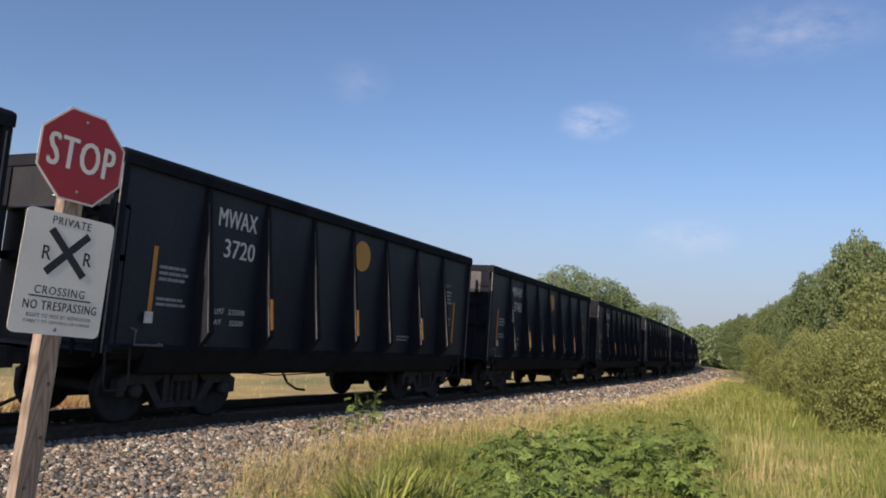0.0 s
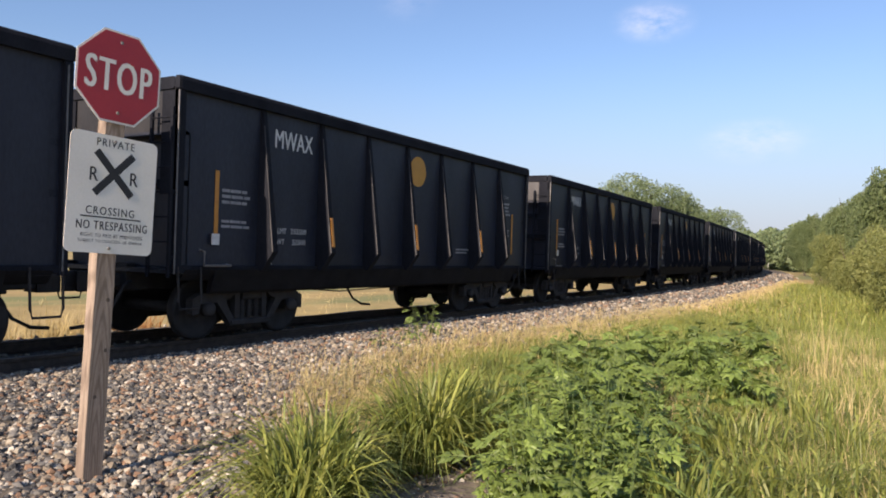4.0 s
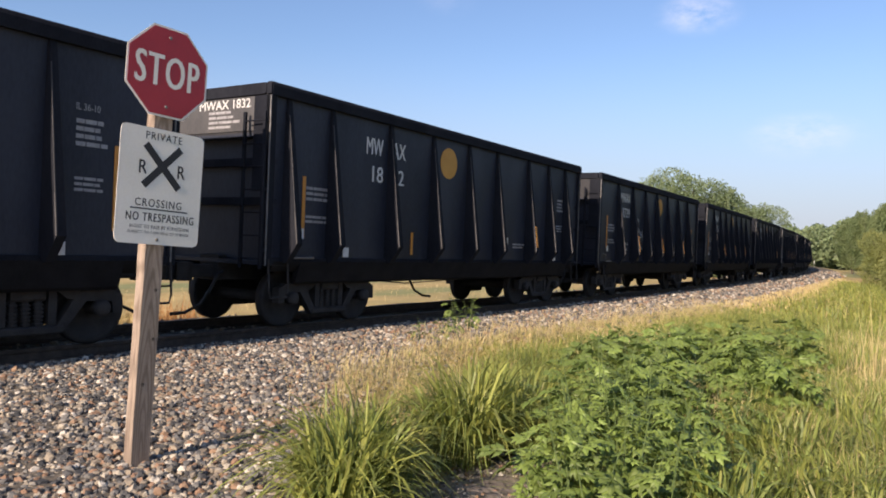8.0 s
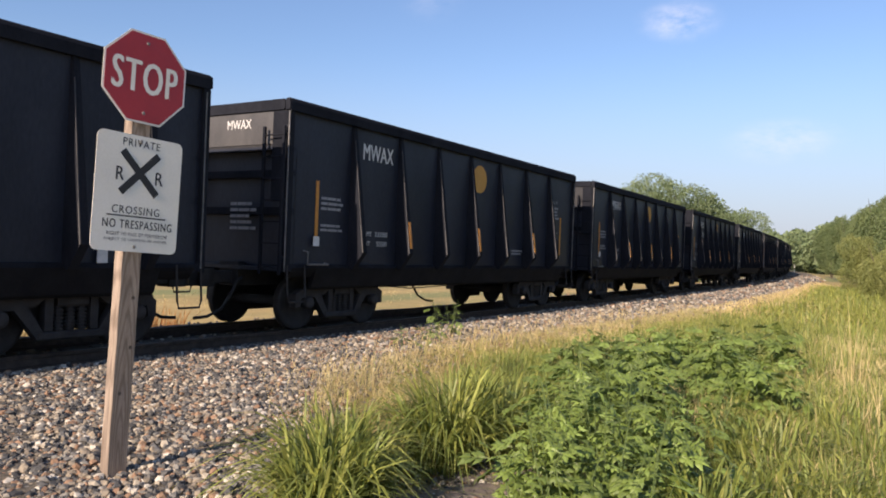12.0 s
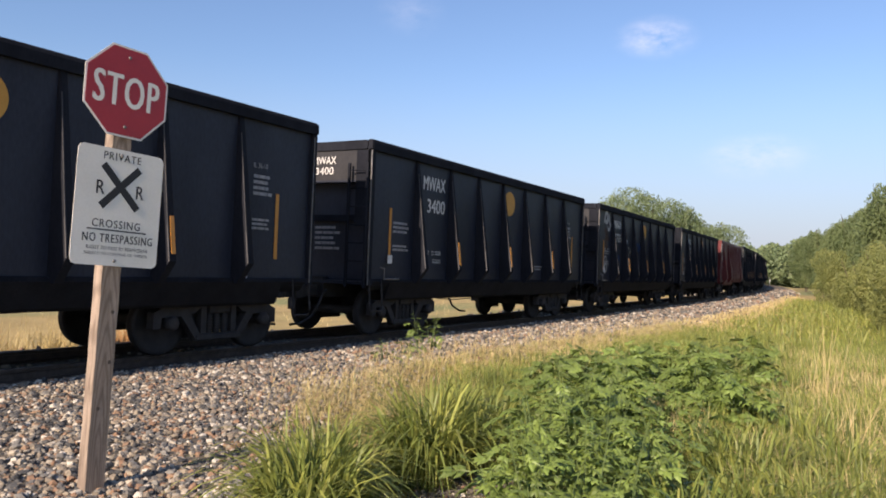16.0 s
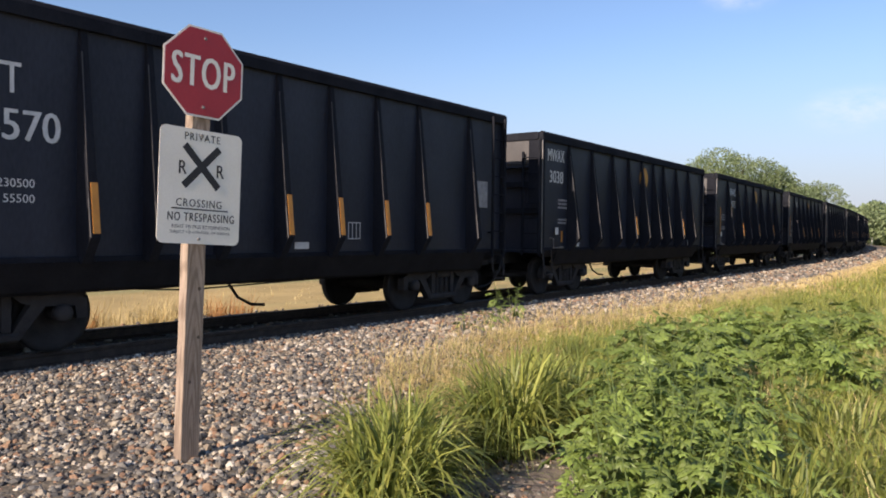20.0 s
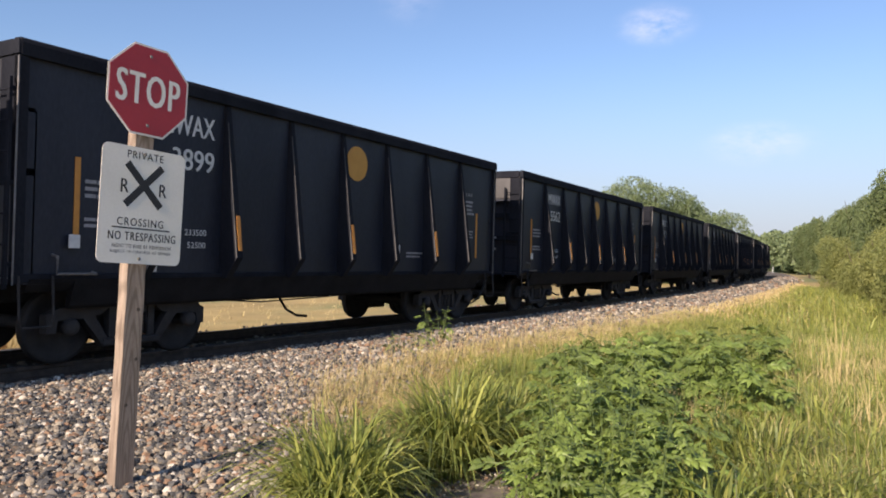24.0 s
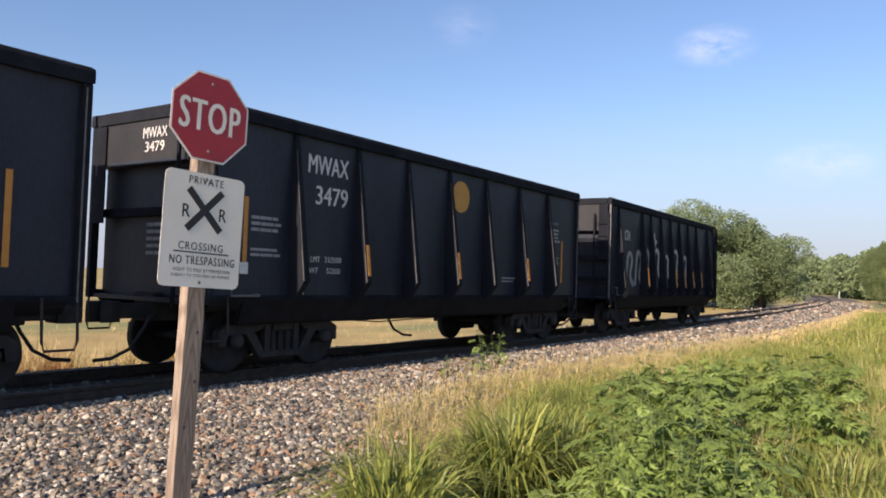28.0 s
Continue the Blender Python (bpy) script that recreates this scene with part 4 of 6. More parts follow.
# index from the first car, its kind, mark and number ("" where it cannot be read)
CONSIST = [(-2, "a", ""), (-1, "a", ""), (0, "a", "3720"), (1, "p", "3743"), (2, "a", "3751"), (3, "a", "3878"), (4, "a", "6023"), (5, "c", "3075"), (6, "a", ""), (7, "p", ""),
           (8, "a", ""), (9, "a", "3784"), (10, "p", "5661"), (11, "a", "3507"), (12, "b", "1832"), (13, "a", "3729"), (14, "a", "3826"), (15, "b", "1870"), (16, "a", ""),
           (17, "b", "1878"), (18, "p", ""), (19, "a", ""), (20, "a", "6004"), (21, "p", "3828"), (22, "a", "6046"), (23, "a", "3908"), (24, "a", "3400"), (25, "a", "3725"),
           (26, "p", "3722"), (27, "u", "94108"), (28, "h", "386776"), (29, "h", "386570"), (30, "c", "3038"), (31, "p", "3920"), (32, "p", ""), (33, "a", ""), (34, "a", ""),
           (35, "a", "3899"), (36, "p", "5562"), (37, "a", "3412"), (38, "a", "3785"), (39, "p", "3783"), (40, "a", "3789"), (41, "a", "3479"), (42, "h", "")]
BASES = {"a": base_a, "p": base_p, "b": base_b, "c": base_c, "u": base_u, "h": base_h}
used, CARS = set(), []
for n, kind, number in CONSIST:
    if kind in used:
        car = copy_thing(BASES[kind], pose(0, 0, 0))
    else:
        car = None
    CARS.append([n, kind, number, car])
    used.add(kind)
for row in CARS:
    if row[3] is None:
        row[3] = BASES[row[1]]
    n, kind, number, car = row
    if kind in "ap":
        letters(car, "reporting_mark", "MWAX", 2.59, 3.10, 0.90, 0.29)
        if number:
            letters(car, "car_number", number, 2.68, 2.64, 0.72, 0.29)
        letters(car, "weight_stencil", "LD LMT", 2.28, 1.67, 0.38, 0.085, bold=0.004)
        letters(car, "weight_stencil", "233500", 2.75, 1.67, 0.38, 0.085, bold=0.004)
        letters(car, "weight_stencil", "LT WT", 2.26, 1.50, 0.34, 0.085, bold=0.004)
        letters(car, "weight_stencil", "52500", 2.77, 1.50, 0.32, 0.085, bold=0.004)
        letters(car, "size_stencil", "IL 36-10", 10.42, 2.82, 0.3, 0.08, DULL_STENCIL, 0.004)
        end_z, end_w = 3.36, 0.55
        part("end_mark", lettering("MWAX", end_w, 0.15, STENCIL, 0.006), STENCIL, car, at=pose(-HALF + 0.03, -0.2, end_z, 0, 0, -90))
        if number:
            part("end_number", lettering(number, end_w * 0.8, 0.14, STENCIL, 0.006), STENCIL, car, at=pose(-HALF + 0.03, -0.2, end_z - 0.2, 0, 0, -90))
    elif kind == "b":
        letters(car, "reporting_mark", "MW", 2.75, 3.05, 0.46, 0.29)
        letters(car, "reporting_mark", "AX", 3.45, 3.05, 0.4, 0.29)
        letters(car, "car_number", number[:2], 2.85, 2.58, 0.3, 0.28)
        letters(car, "car_number", number[2:], 3.45, 2.58, 0.34, 0.28)
        part("end_mark", lettering("MWAX " + number, 1.15, 0.14, STENCIL, 0.008), STENCIL, car, at=pose(-HALF + 0.03, -0.3, 3.44, 0, 0, -90))
        part("small_writing", bars(4, (0.5, 0.55, 0.7), 0.04, 0.075, DULL_STENCIL), DULL_STENCIL, car, at=pose(-HALF + 0.03, 0.05, 3.3, 0, 0, -90))["kind"] = "stuff"
    elif kind == "c":
        letters(car, "reporting_mark", "MWAX", 0.98, 3.2, 0.8, 0.28)
        letters(car, "car_number", number, 1.0, 2.72, 0.66, 0.28)
    elif kind == "u":
        letters(car, "reporting_mark", "UP", 1.24, 3.12, 0.42, 0.32)
        letters(car, "car_number", number[:2], 1.26, 2.55, 0.4, 0.34)
        letters(car, "car_number", number[2:], 2.08, 2.52, 0.58, 0.34)
        letters(car, "weight_stencil", "LD LMT", 1.22, 1.98, 0.4, 0.095, bold=0.006)
        letters(car, "weight_stencil", "LT WT", 1.22, 1.82, 0.36, 0.095, bold=0.006)
        letters(car, "weight_stencil", "234100", 2.12, 1.98, 0.46, 0.095, bold=0.006)
        letters(car, "weight_stencil", "51900", 2.15, 1.80, 0.38, 0.095, bold=0.006)
        part("end_mark", lettering("UP", 0.3, 0.22, STENCIL, 0.01), STENCIL, car, at=pose(-HALF + 0.03, 0.1, 3.3, 0, 0, -90))
        part("end_number", lettering(number, 0.7, 0.2, STENCIL, 0.01), STENCIL, car, at=pose(-HALF + 0.03, 0.0, 3.06, 0, 0, -90))
        letters(car, "size_stencil", "G-110-Q05", 10.33, 2.05, 0.5, 0.09, bold=0.004)
    elif kind == "h" and number:
        letters(car, "reporting_mark", "CHTT", 1.9, 2.98, 0.8, 0.33)
        letters(car, "car_number", number, 2.1, 2.5, 1.22, 0.33)
        letters(car, "weight_stencil", "LD LMT", 1.55, 1.9, 0.4, 0.09, DULL_STENCIL, 0.006)
        letters(car, "weight_stencil", "LT WT", 1.52, 1.74, 0.36, 0.09, DULL_STENCIL, 0.006)
        letters(car, "weight_stencil", "230500", 2.25, 1.9, 0.38, 0.09, bold=0.006)
        letters(car, "weight_stencil", "55500", 2.28, 1.74, 0.32, 0.09, bold=0.006)
    if n == 28:
        scrawl(car, [(squiggle(3, 6, 0.9), 0.02)], DULL_STENCIL, 1.4, 1.35, 0.45, "thin grey graffiti scrawl")
        scrawl(car, [(squiggle(5, 3, 0.8), 0.03)], DULL_STENCIL, 3.6, 1.75, 0.5, "thin grey graffiti scrawl")
    if n == 25:
        web = [([(0.0, 0.0), (0.18, 0.9), (0.3, 1.15), (0.42, 0.95), (0.75, 0.75), (0.55, 0.7), (0.62, 0.3), (0.4, 0.2), (0.2, 0.32), (0.0, 0.3)], 0.02)]
        web += [([(0.3 - k * 0.05, 1.1 - k * 0.16), (0.3 + k * 0.07, 1.1 - k * 0.13)], 0.016) for k in range(1, 6)]
        web += [([(0.3, 1.1), (0.1, 0.1)], 0.015), ([(0.3, 1.1), (0.3, 0.2)], 0.015), ([(0.3, -0.2), (0.6, -0.1), (0.3, -0.3), (0.65, -0.35)], 0.022)]
        scrawl(car, web, STENCIL, 3.58, 1.42, 1.05, "white spray-painted web graffiti")
        scrawl(car, [(squiggle(8, 4, 0.6), 0.07)], SPRAY, 4.95, 1.55, 0.9, "pale spray-painted tag")
        scrawl(car, [([(0.1, 0.1), (0.12, 0.55), (0.35, 0.62), (0.42, 0.25), (0.25, 0.05), (0.12, 0.2), (0.3, 0.4)], 0.06)], SPRAY, 1.0, 1.35, 0.95, "white bubble graffiti")
        scrawl(car, [([(0.0, 0.3), (0.1, 0.62), (0.3, 0.66), (0.32, 0.42), (0.12, 0.34)], 0.13), ([(0.2, 0.3), (0.42, 0.42), (0.52, 0.62), (0.6, 0.35), (0.75, 0.25)], 0.12), ([(0.35, 0.2), (0.55, 0.08), (0.7, 0.3)], 0.09)], SPRAY, 1.02, 2.8, 1.0, "white cloud-shaped graffiti")
        scrawl(car, [([(0.0, 0.5), (0.2, 0.3), (0.15, 0.0), (0.35, -0.2)], 0.22), ([(0.25, 0.35), (0.4, 0.1)], 0.2)], RUST_SPRAY, 1.08, 2.42, 1.0, "smeared rust-brown paint")
        for gx0, gz0 in ((2.35, 1.75), (5.1, 1.4), (5.2, 2.3)):
            scrawl(car, [(squiggle(int(gx0 * 10), 4, 0.4), 0.13)], BLUE_SPRAY, gx0, gz0, 0.8, "smudged blue spray paint")
        scrawl(car, [(squiggle(12, 3, 0.5), 0.05)], DULL_STENCIL, 7.65, 1.75, 0.7, "faint grey tag")
    if n == 13:
        tag = [([(0.32, 2.45), (0.25, 2.51), (0.14, 2.49), (0.12, 2.39), (0.22, 2.27), (0.30, 2.15), (0.25, 2.05), (0.17, 2.13), (0.21, 2.24)], 0.045), ([(0.32, 2.23), (0.37, 2.03), (0.37, 1.86)], 0.05),
               ([(0.35, 2.17), (0.64, 1.98), (0.40, 1.86)], 0.045), ([(0.75, 2.15), (0.77, 1.82)], 0.05), ([(0.60, 2.08), (0.89, 1.92)], 0.035), ([(-0.3, 2.2), (-0.1, 2.05), (0.0, 2.1), (0.1, 2.11), (0.2, 2.0), (0.31, 1.86)], 0.045),
               ([(-0.25, 1.8), (-0.15, 1.62), (0.02, 1.82), (0.1, 1.69), (0.02, 1.59)], 0.045), ([(0.15, 1.82), (0.10, 1.72), (0.15, 1.62), (0.23, 1.64), (0.22, 1.79), (0.15, 1.82)], 0.045),
               ([(0.17, 1.79), (0.53, 1.77)], 0.04), ([(0.33, 1.79), (0.33, 1.56)], 0.05), ([(0.37, 1.62), (0.43, 1.70), (0.57, 1.69), (0.67, 1.57), (0.79, 1.54)], 0.06)]
        scrawl(car, tag, SPRAY, 3.66, 0.0, 1.0, "pale spray-painted tag in two rows")
    if n == 42:
        block = []
        for k, (gx0, w, z1) in enumerate(((4.3, 0.75, 2.5), (5.35, 0.7, 2.35), (6.35, 0.8, 2.55), (7.5, 0.7, 2.4))):
            block += [([(gx0, 1.42), (gx0 + 0.08, z1), (gx0 + w * 0.55, z1 - 0.08), (gx0 + w * 0.5, 1.9), (gx0 + w, 1.45)], 0.13), ([(gx0 + 0.1, 1.95), (gx0 + w * 0.6, 1.98)], 0.1)]
        scrawl(car, block, STENCIL, 0.0, 0.0, 1.0, "pale block graffiti")
        faded = []
        for k, gx0 in enumerate((1.7, 2.5, 3.3)):
            faded += [([(gx0, 1.4), (gx0 + 0.15, 2.3 + 0.1 * k), (gx0 + 0.5, 2.2), (gx0 + 0.35, 1.7), (gx0 + 0.65, 1.4)], 0.16)]
        scrawl(car, faded, DULL_STENCIL, 0.0, 0.0, 1.0, "faded grey block graffiti")
        scrawl(car, [([(4.2, 3.1), (4.35, 2.8), (4.25, 2.6)], 0.08), ([(4.0, 2.75), (4.5, 2.85)], 0.07)], STENCIL, 0.0, 0.0, 1.0, "small white tag")
        letters(car, "reporting_mark", "CH", 1.7, 2.85, 0.4, 0.3)
    if kind in "ap":
        part("small_writing", bars(5, (0.5, 0.6, 0.45), 0.05, 0.1, DULL_STENCIL), DULL_STENCIL, car, at=pose(-HALF + 0.135, 0.05, 2.05, 0, 0, -90))["kind"] = "stuff"

# ---- crossing sign ----
SIGN_V = 2.649   # height of the octagon's middle along the post


def rounded(w, h, r, n=6):
    pts = []
    for cx, cz, a0 in ((w / 2 - r, h / 2 - r, 0), (-w / 2 + r, h / 2 - r, 90), (-w / 2 + r, -h / 2 + r, 180), (w / 2 - r, -h / 2 + r, 270)):
        pts += [(cx + r * math.cos(radians(a0 + 90 * k / n)), cz + r * math.sin(radians(a0 + 90 * k / n))) for k in range(n + 1)]
    return pts


def octagon(flat):
    c = flat / 2
    h = c * math.tan(math.pi / 8)
    return [(-h, c), (h, c), (c, h), (c, -h), (h, -c), (-h, -c), (-c, -h), (-c, h)]


sign = thing("crossing_sign", "red octagonal and white rectangular sign on a leaning weathered wooden post", "sign", at=pose(3.113, 4.403, 0.0, -0.73, 2.45, -3.47))
post = Shape()
n_lev = 24
v = []
for i in range(n_lev + 1):
    z = -0.35 + (SIGN_V + 0.26 + 0.35) * i / n_lev
    w = 0.004 * math.sin(i * 2.3) * 0.5
    v += [(-0.066 + w, 0.012, z), (0.066 + w, 0.012, z), (0.07 + w, 0.017, z), (0.07 + w, 0.097, z), (0.066 + w, 0.101, z), (-0.066 + w, 0.101, z), (-0.07 + w, 0.097, z), (-0.07 + w, 0.017, z)]
f = [tuple(range(8)), tuple(range(n_lev * 8, n_lev * 8 + 8))]
for i in range(n_lev):
    f += [(i * 8 + k, i * 8 + (k + 1) % 8, i * 8 + 8 + (k + 1) % 8, i * 8 + 8 + k) for k in range(8)]
post.add(v, f)
part("post", post, POST_WOOD, sign, "weathered grey-brown timber post")
for kx, kz in ((0.03, 1.18), (-0.02, 0.55), (0.035, 0.85)):
    part("knot", Shape().lathe([(0.0, -0.001), (0.012, -0.001), (0.014, 0.001)], 10), BARK, sign, at=pose(kx, 0.012, kz))
stop = part("stop_plate", Shape().prism(octagon(0.61), "y", -0.003, 0.0), SIGN_WHITE, sign, "red octagonal plate with white rim", at=pose(0, -0.002, SIGN_V))
part("red_field", Shape().prism(octagon(0.583), "y", -0.0045, -0.0032), SIGN_RED, stop)
part("stop_letters", lettering("STOP", 0.475, 0.215, SIGN_WHITE, 0.015, 1.12), SIGN_WHITE, stop, at=pose(-0.008, -0.0052, 0.004))
panel = part("crossing_plate", Shape().prism(rounded(0.625, 0.775, 0.045), "y", -0.003, 0.0), SIGN_WHITE, sign, "white rectangular plate with black lettering", at=pose(0.005, -0.002, SIGN_V - 0.778))
for words, x, z, w, h, b in (("PRIVATE", 0.0, 0.335, 0.27, 0.05, 0.0), ("CROSSING", -0.01, -0.112, 0.345, 0.052, 0.0), ("NO TRESPASSING", 0.012, -0.207, 0.505, 0.056, 0.006),
                             ("RIGHT TO PASS BY PERMISSION", 0.012, -0.272, 0.44, 0.024, 0.0), ("SUBJECT TO CONTROL OF OWNER", 0.006, -0.312, 0.455, 0.024, 0.0), ("R", -0.143, 0.122, 0.056, 0.088, 0.004), ("R", 0.144, 0.118, 0.056, 0.088, 0.004)):
    part("lettering", lettering(words, w, h, SIGN_BLACK, b + 0.006, 1.18), SIGN_BLACK, panel, at=pose(x, -0.0042, z))
part("rule", Shape().box(-0.215, 0.215, -0.0046, -0.0035, -0.158, -0.149), SIGN_BLACK, panel)
for turn in (46, -46):
    part("cross_bar", Shape().box(-0.19, 0.19, -0.0046 - (0.0008 if turn > 0 else 0), -0.0035, -0.025, 0.025), SIGN_BLACK, panel, at=pose(0, 0, 0.137, 0, turn, 0))
for z in (SIGN_V + 0.235, SIGN_V - 0.235, SIGN_V - 1.131, SIGN_V - 0.43):
    part("bolt", Shape().lathe([(0.0, -0.007), (0.008, -0.006), (0.012, -0.002), (0.0125, 0.0)], 12), GALV, sign, at=pose(0.0, -0.0055, z))

# ---- crossing road ----
road = Shape()
edge = [(0.9, -14.0), (1.05, 2.0), (1.2, 3.6), (1.36, 4.4), (1.48, 4.8), (1.68, 5.5), (1.84, 6.15), (1.96, 6.9), (2.03, 7.6), (2.06, 8.3), (2.02, 9.0), (1.86, 9.6), (1.5, 10.1), (0.9, 10.45)]
v, f = [], []
for i, (ex, ey) in enumerate(edge):
    for k in range(7):
        x = ex - 6.2 * k / 6
        z = float(np.interp(ey, (3.0, 4.0, 6.2, 8.0), (0.06, 0.086, 0.088, 0.143)))
        v.append((x + (0.03 * math.sin(ey * 5) if k == 0 else 0), ey, z))
    if i:
        o = (i - 1) * 7
        f += [(o + k, o + k + 1, o + k + 8, o + k + 7) for k in range(6)]
n_top = len(v)
v += [(q[0], q[1], q[2] - 0.25) for q in v]
for i in range(len(edge) - 1):
    for k in (0, 6):
        f.append((i * 7 + k, (i + 1) * 7 + k, n_top + (i + 1) * 7 + k, n_top + i * 7 + k))
me = Shape().add(v, f).mesh("road", ROAD)
tagged(new("road", me), "pale worn asphalt of the private road over the crossing", "road", kind="structure")

# ---- worn earth beside the tufts ----
v, f = [], []
for i in range(9):
    for k in range(24):
        a = 2 * math.pi * k / 24
        q = i / 8 * (1 + 0.14 * math.sin(3 * a + 1) + 0.09 * math.sin(5 * a))
        x, y = 4.25 + 1.25 * q * math.cos(a + 0.5), 2.35 + 0.62 * q * math.sin(a)
        v.append((x, y, float(ground_z(np.array(x), np.array(y))) + 0.004 + 0.02 * (1 - i / 8) + 0.008 * math.sin(7 * x) * math.cos(9 * y)))
    if i:
        f += [((i - 1) * 24 + k, (i - 1) * 24 + (k + 1) % 24, i * 24 + (k + 1) % 24, i * 24 + k) for k in range(24)]
tagged(new("worn_earth", Shape().add(v, f).mesh("worn_earth", EARTH)), "bare grey-brown gravelly earth between the grass clumps", "ground", kind="structure")

# ---- ballast stones ----
rng = np.random.default_rng(5)


def stone_templates(k):
    g = (1 + 5 ** 0.5) / 2
    ico = np.array([(-1, g, 0), (1, g, 0), (-1, -g, 0), (1, -g, 0), (0, -1, g), (0, 1, g), (0, -1, -g), (0, 1, -g), (g, 0, -1), (g, 0, 1), (-g, 0, -1), (-g, 0, 1)]) / 1.9
    tri = np.array([(0, 11, 5), (0, 5, 1), (0, 1, 7), (0, 7, 10), (0, 10, 11), (1, 5, 9), (5, 11, 4), (11, 10, 2), (10, 7, 6), (7, 1, 8), (3, 9, 4), (3, 4, 2), (3, 2, 6), (3, 6, 8), (3, 8, 9), (4, 9, 5), (2, 4, 11), (6, 2, 10), (8, 6, 7), (9, 8, 1)])
    return [ico * rng.uniform(0.72, 1.28, (12, 1)) * rng.uniform(0.7, 1.15, 3) for _ in range(k)], tri


STONES, STONE_TRI = stone_templates(10)


def scatter_stones(xs, ys, size_lo, size_hi):
    n = len(xs)
    z = ground_z(xs, ys) + 0.012
    q = rng.normal(size=(n, 4))
    q /= np.linalg.norm(q, axis=1)[:, None]
    w, x, y, zz = q.T
    R = np.stack([1 - 2 * (y * y + zz * zz), 2 * (x * y - w * zz), 2 * (x * zz + w * y), 2 * (x * y + w * zz), 1 - 2 * (x * x + zz * zz), 2 * (y * zz - w * x), 2 * (x * zz - w * y), 2 * (y * zz + w * x), 1 - 2 * (x * x + y * y)], 1).reshape(n, 3, 3)
    kind = rng.integers(0, len(STONES), n)
    size = rng.uniform(size_lo, size_hi, n) * rng.choice([0.6, 0.85, 1.0, 1.0, 1.35], n)
    T = np.array(STONES)[kind] * size[:, None, None]
    V = np.einsum("nij,nkj->nki", R, T)
    V[:, :, 2] *= 0.8
    V += np.stack([xs, ys, z + size * rng.uniform(-0.1, 0.55, n)], 1)[:, None, :]
    F = (np.arange(n) * 12)[:, None, None] + STONE_TRI[None]
    return V.reshape(-1, 3), F.reshape(-1, 3)


def tuft_xy(n, x, y, rx, ry):
    a, d = rng.uniform(0, 2 * np.pi, n), rng.uniform(0, 1, n) ** 0.5
    return x + np.cos(a) * d * rx, y + np.sin(a) * d * ry


def gravel_points(n, x0, x1, y0, y1):
    xs, ys = rng.uniform(x0, x1, n), rng.uniform(y0, y1, n)
    d = off_track(xs, ys)
    lim = np.array([shoulder(s) for s in xs]) + rng.normal(0, 0.25, n)
    road_edge = np.interp(ys, [e[1] for e in edge], [e[0] for e in edge]) + rng.normal(0, 0.06, n)
    ok = ((d < lim) | (rng.uniform(size=n) < 0.75) & (ys < 1.2)) & (xs > road_edge) & (d > -2.2)
    ok &= (d > 1.3) | (rng.uniform(size=n) < 0.35)
    ok &= (ys > 1.2) | (rng.uniform(size=n) < np.clip((ys + 1.5 + 0.5 * np.sin(xs * 4)) / 2.2, 0, 1) * np.clip((3.3 - xs + 0.3 * np.sin(ys * 3)) / 0.8, 0, 1))
    fines = np.hypot((xs - 1.85) / 0.4, (ys - 5.1) / 0.85) < 1
    ok &= ~fines | (rng.uniform(size=n) < 0.4)
    return xs[ok], ys[ok]


parts_v, parts_f, at_v = [], [], 0
for n, x0, x1, y0, y1, lo, hi in ((56000, 0.8, 9.0, 1.2, 9.6, 0.016, 0.032), (5000, 0.9, 3.4, -1.6, 1.2, 0.02, 0.038), (17000, 9.0, 20.0, 4.2, 9.6, 0.026, 0.044), (14000, 20.0, 48.0, 4.6, 11.5, 0.04, 0.065), (2500, 1.0, 12.0, 9.4, 12.0, 0.025, 0.04), (8000, 48, 110, 5, 17, 0.07, 0.11)):
    xs, ys = gravel_points(n, x0, x1, y0, y1)
    if lo == 0.016:
        near = (xs > 2.35) & (xs < 3.35) & (ys > 3.65) & (ys < 4.35)
        near_xy = np.stack([xs[near], ys[near]], 1)[:290]
        keep = np.ones(len(xs), bool)
        keep[np.where(near)[0][:290]] = False
        xs, ys = xs[keep], ys[keep]
    V, F = scatter_stones(xs, ys, lo, hi)
    parts_v.append(V)
    parts_f.append(F + at_v)
    at_v += len(V)
for n, cx, cy, rx, ry, lo, hi in ((900, 4.25, 2.35, 1.15, 0.55, 0.008, 0.022), (3600, 1.85, 5.1, 0.5, 0.95, 0.006, 0.013)):
    xs, ys = tuft_xy(n, cx, cy, rx, ry)
    V, F = scatter_stones(xs, ys, lo, hi)
    parts_v.append(V)
    parts_f.append(F + at_v)
    at_v += len(V)
heap = new("loose_stones", big_mesh("loose_stones", np.concatenate(parts_v), np.zeros((0, 4), int), STONE, np.concatenate(parts_f)))
heap.parent = ballast
heap["kind"] = "stuff"

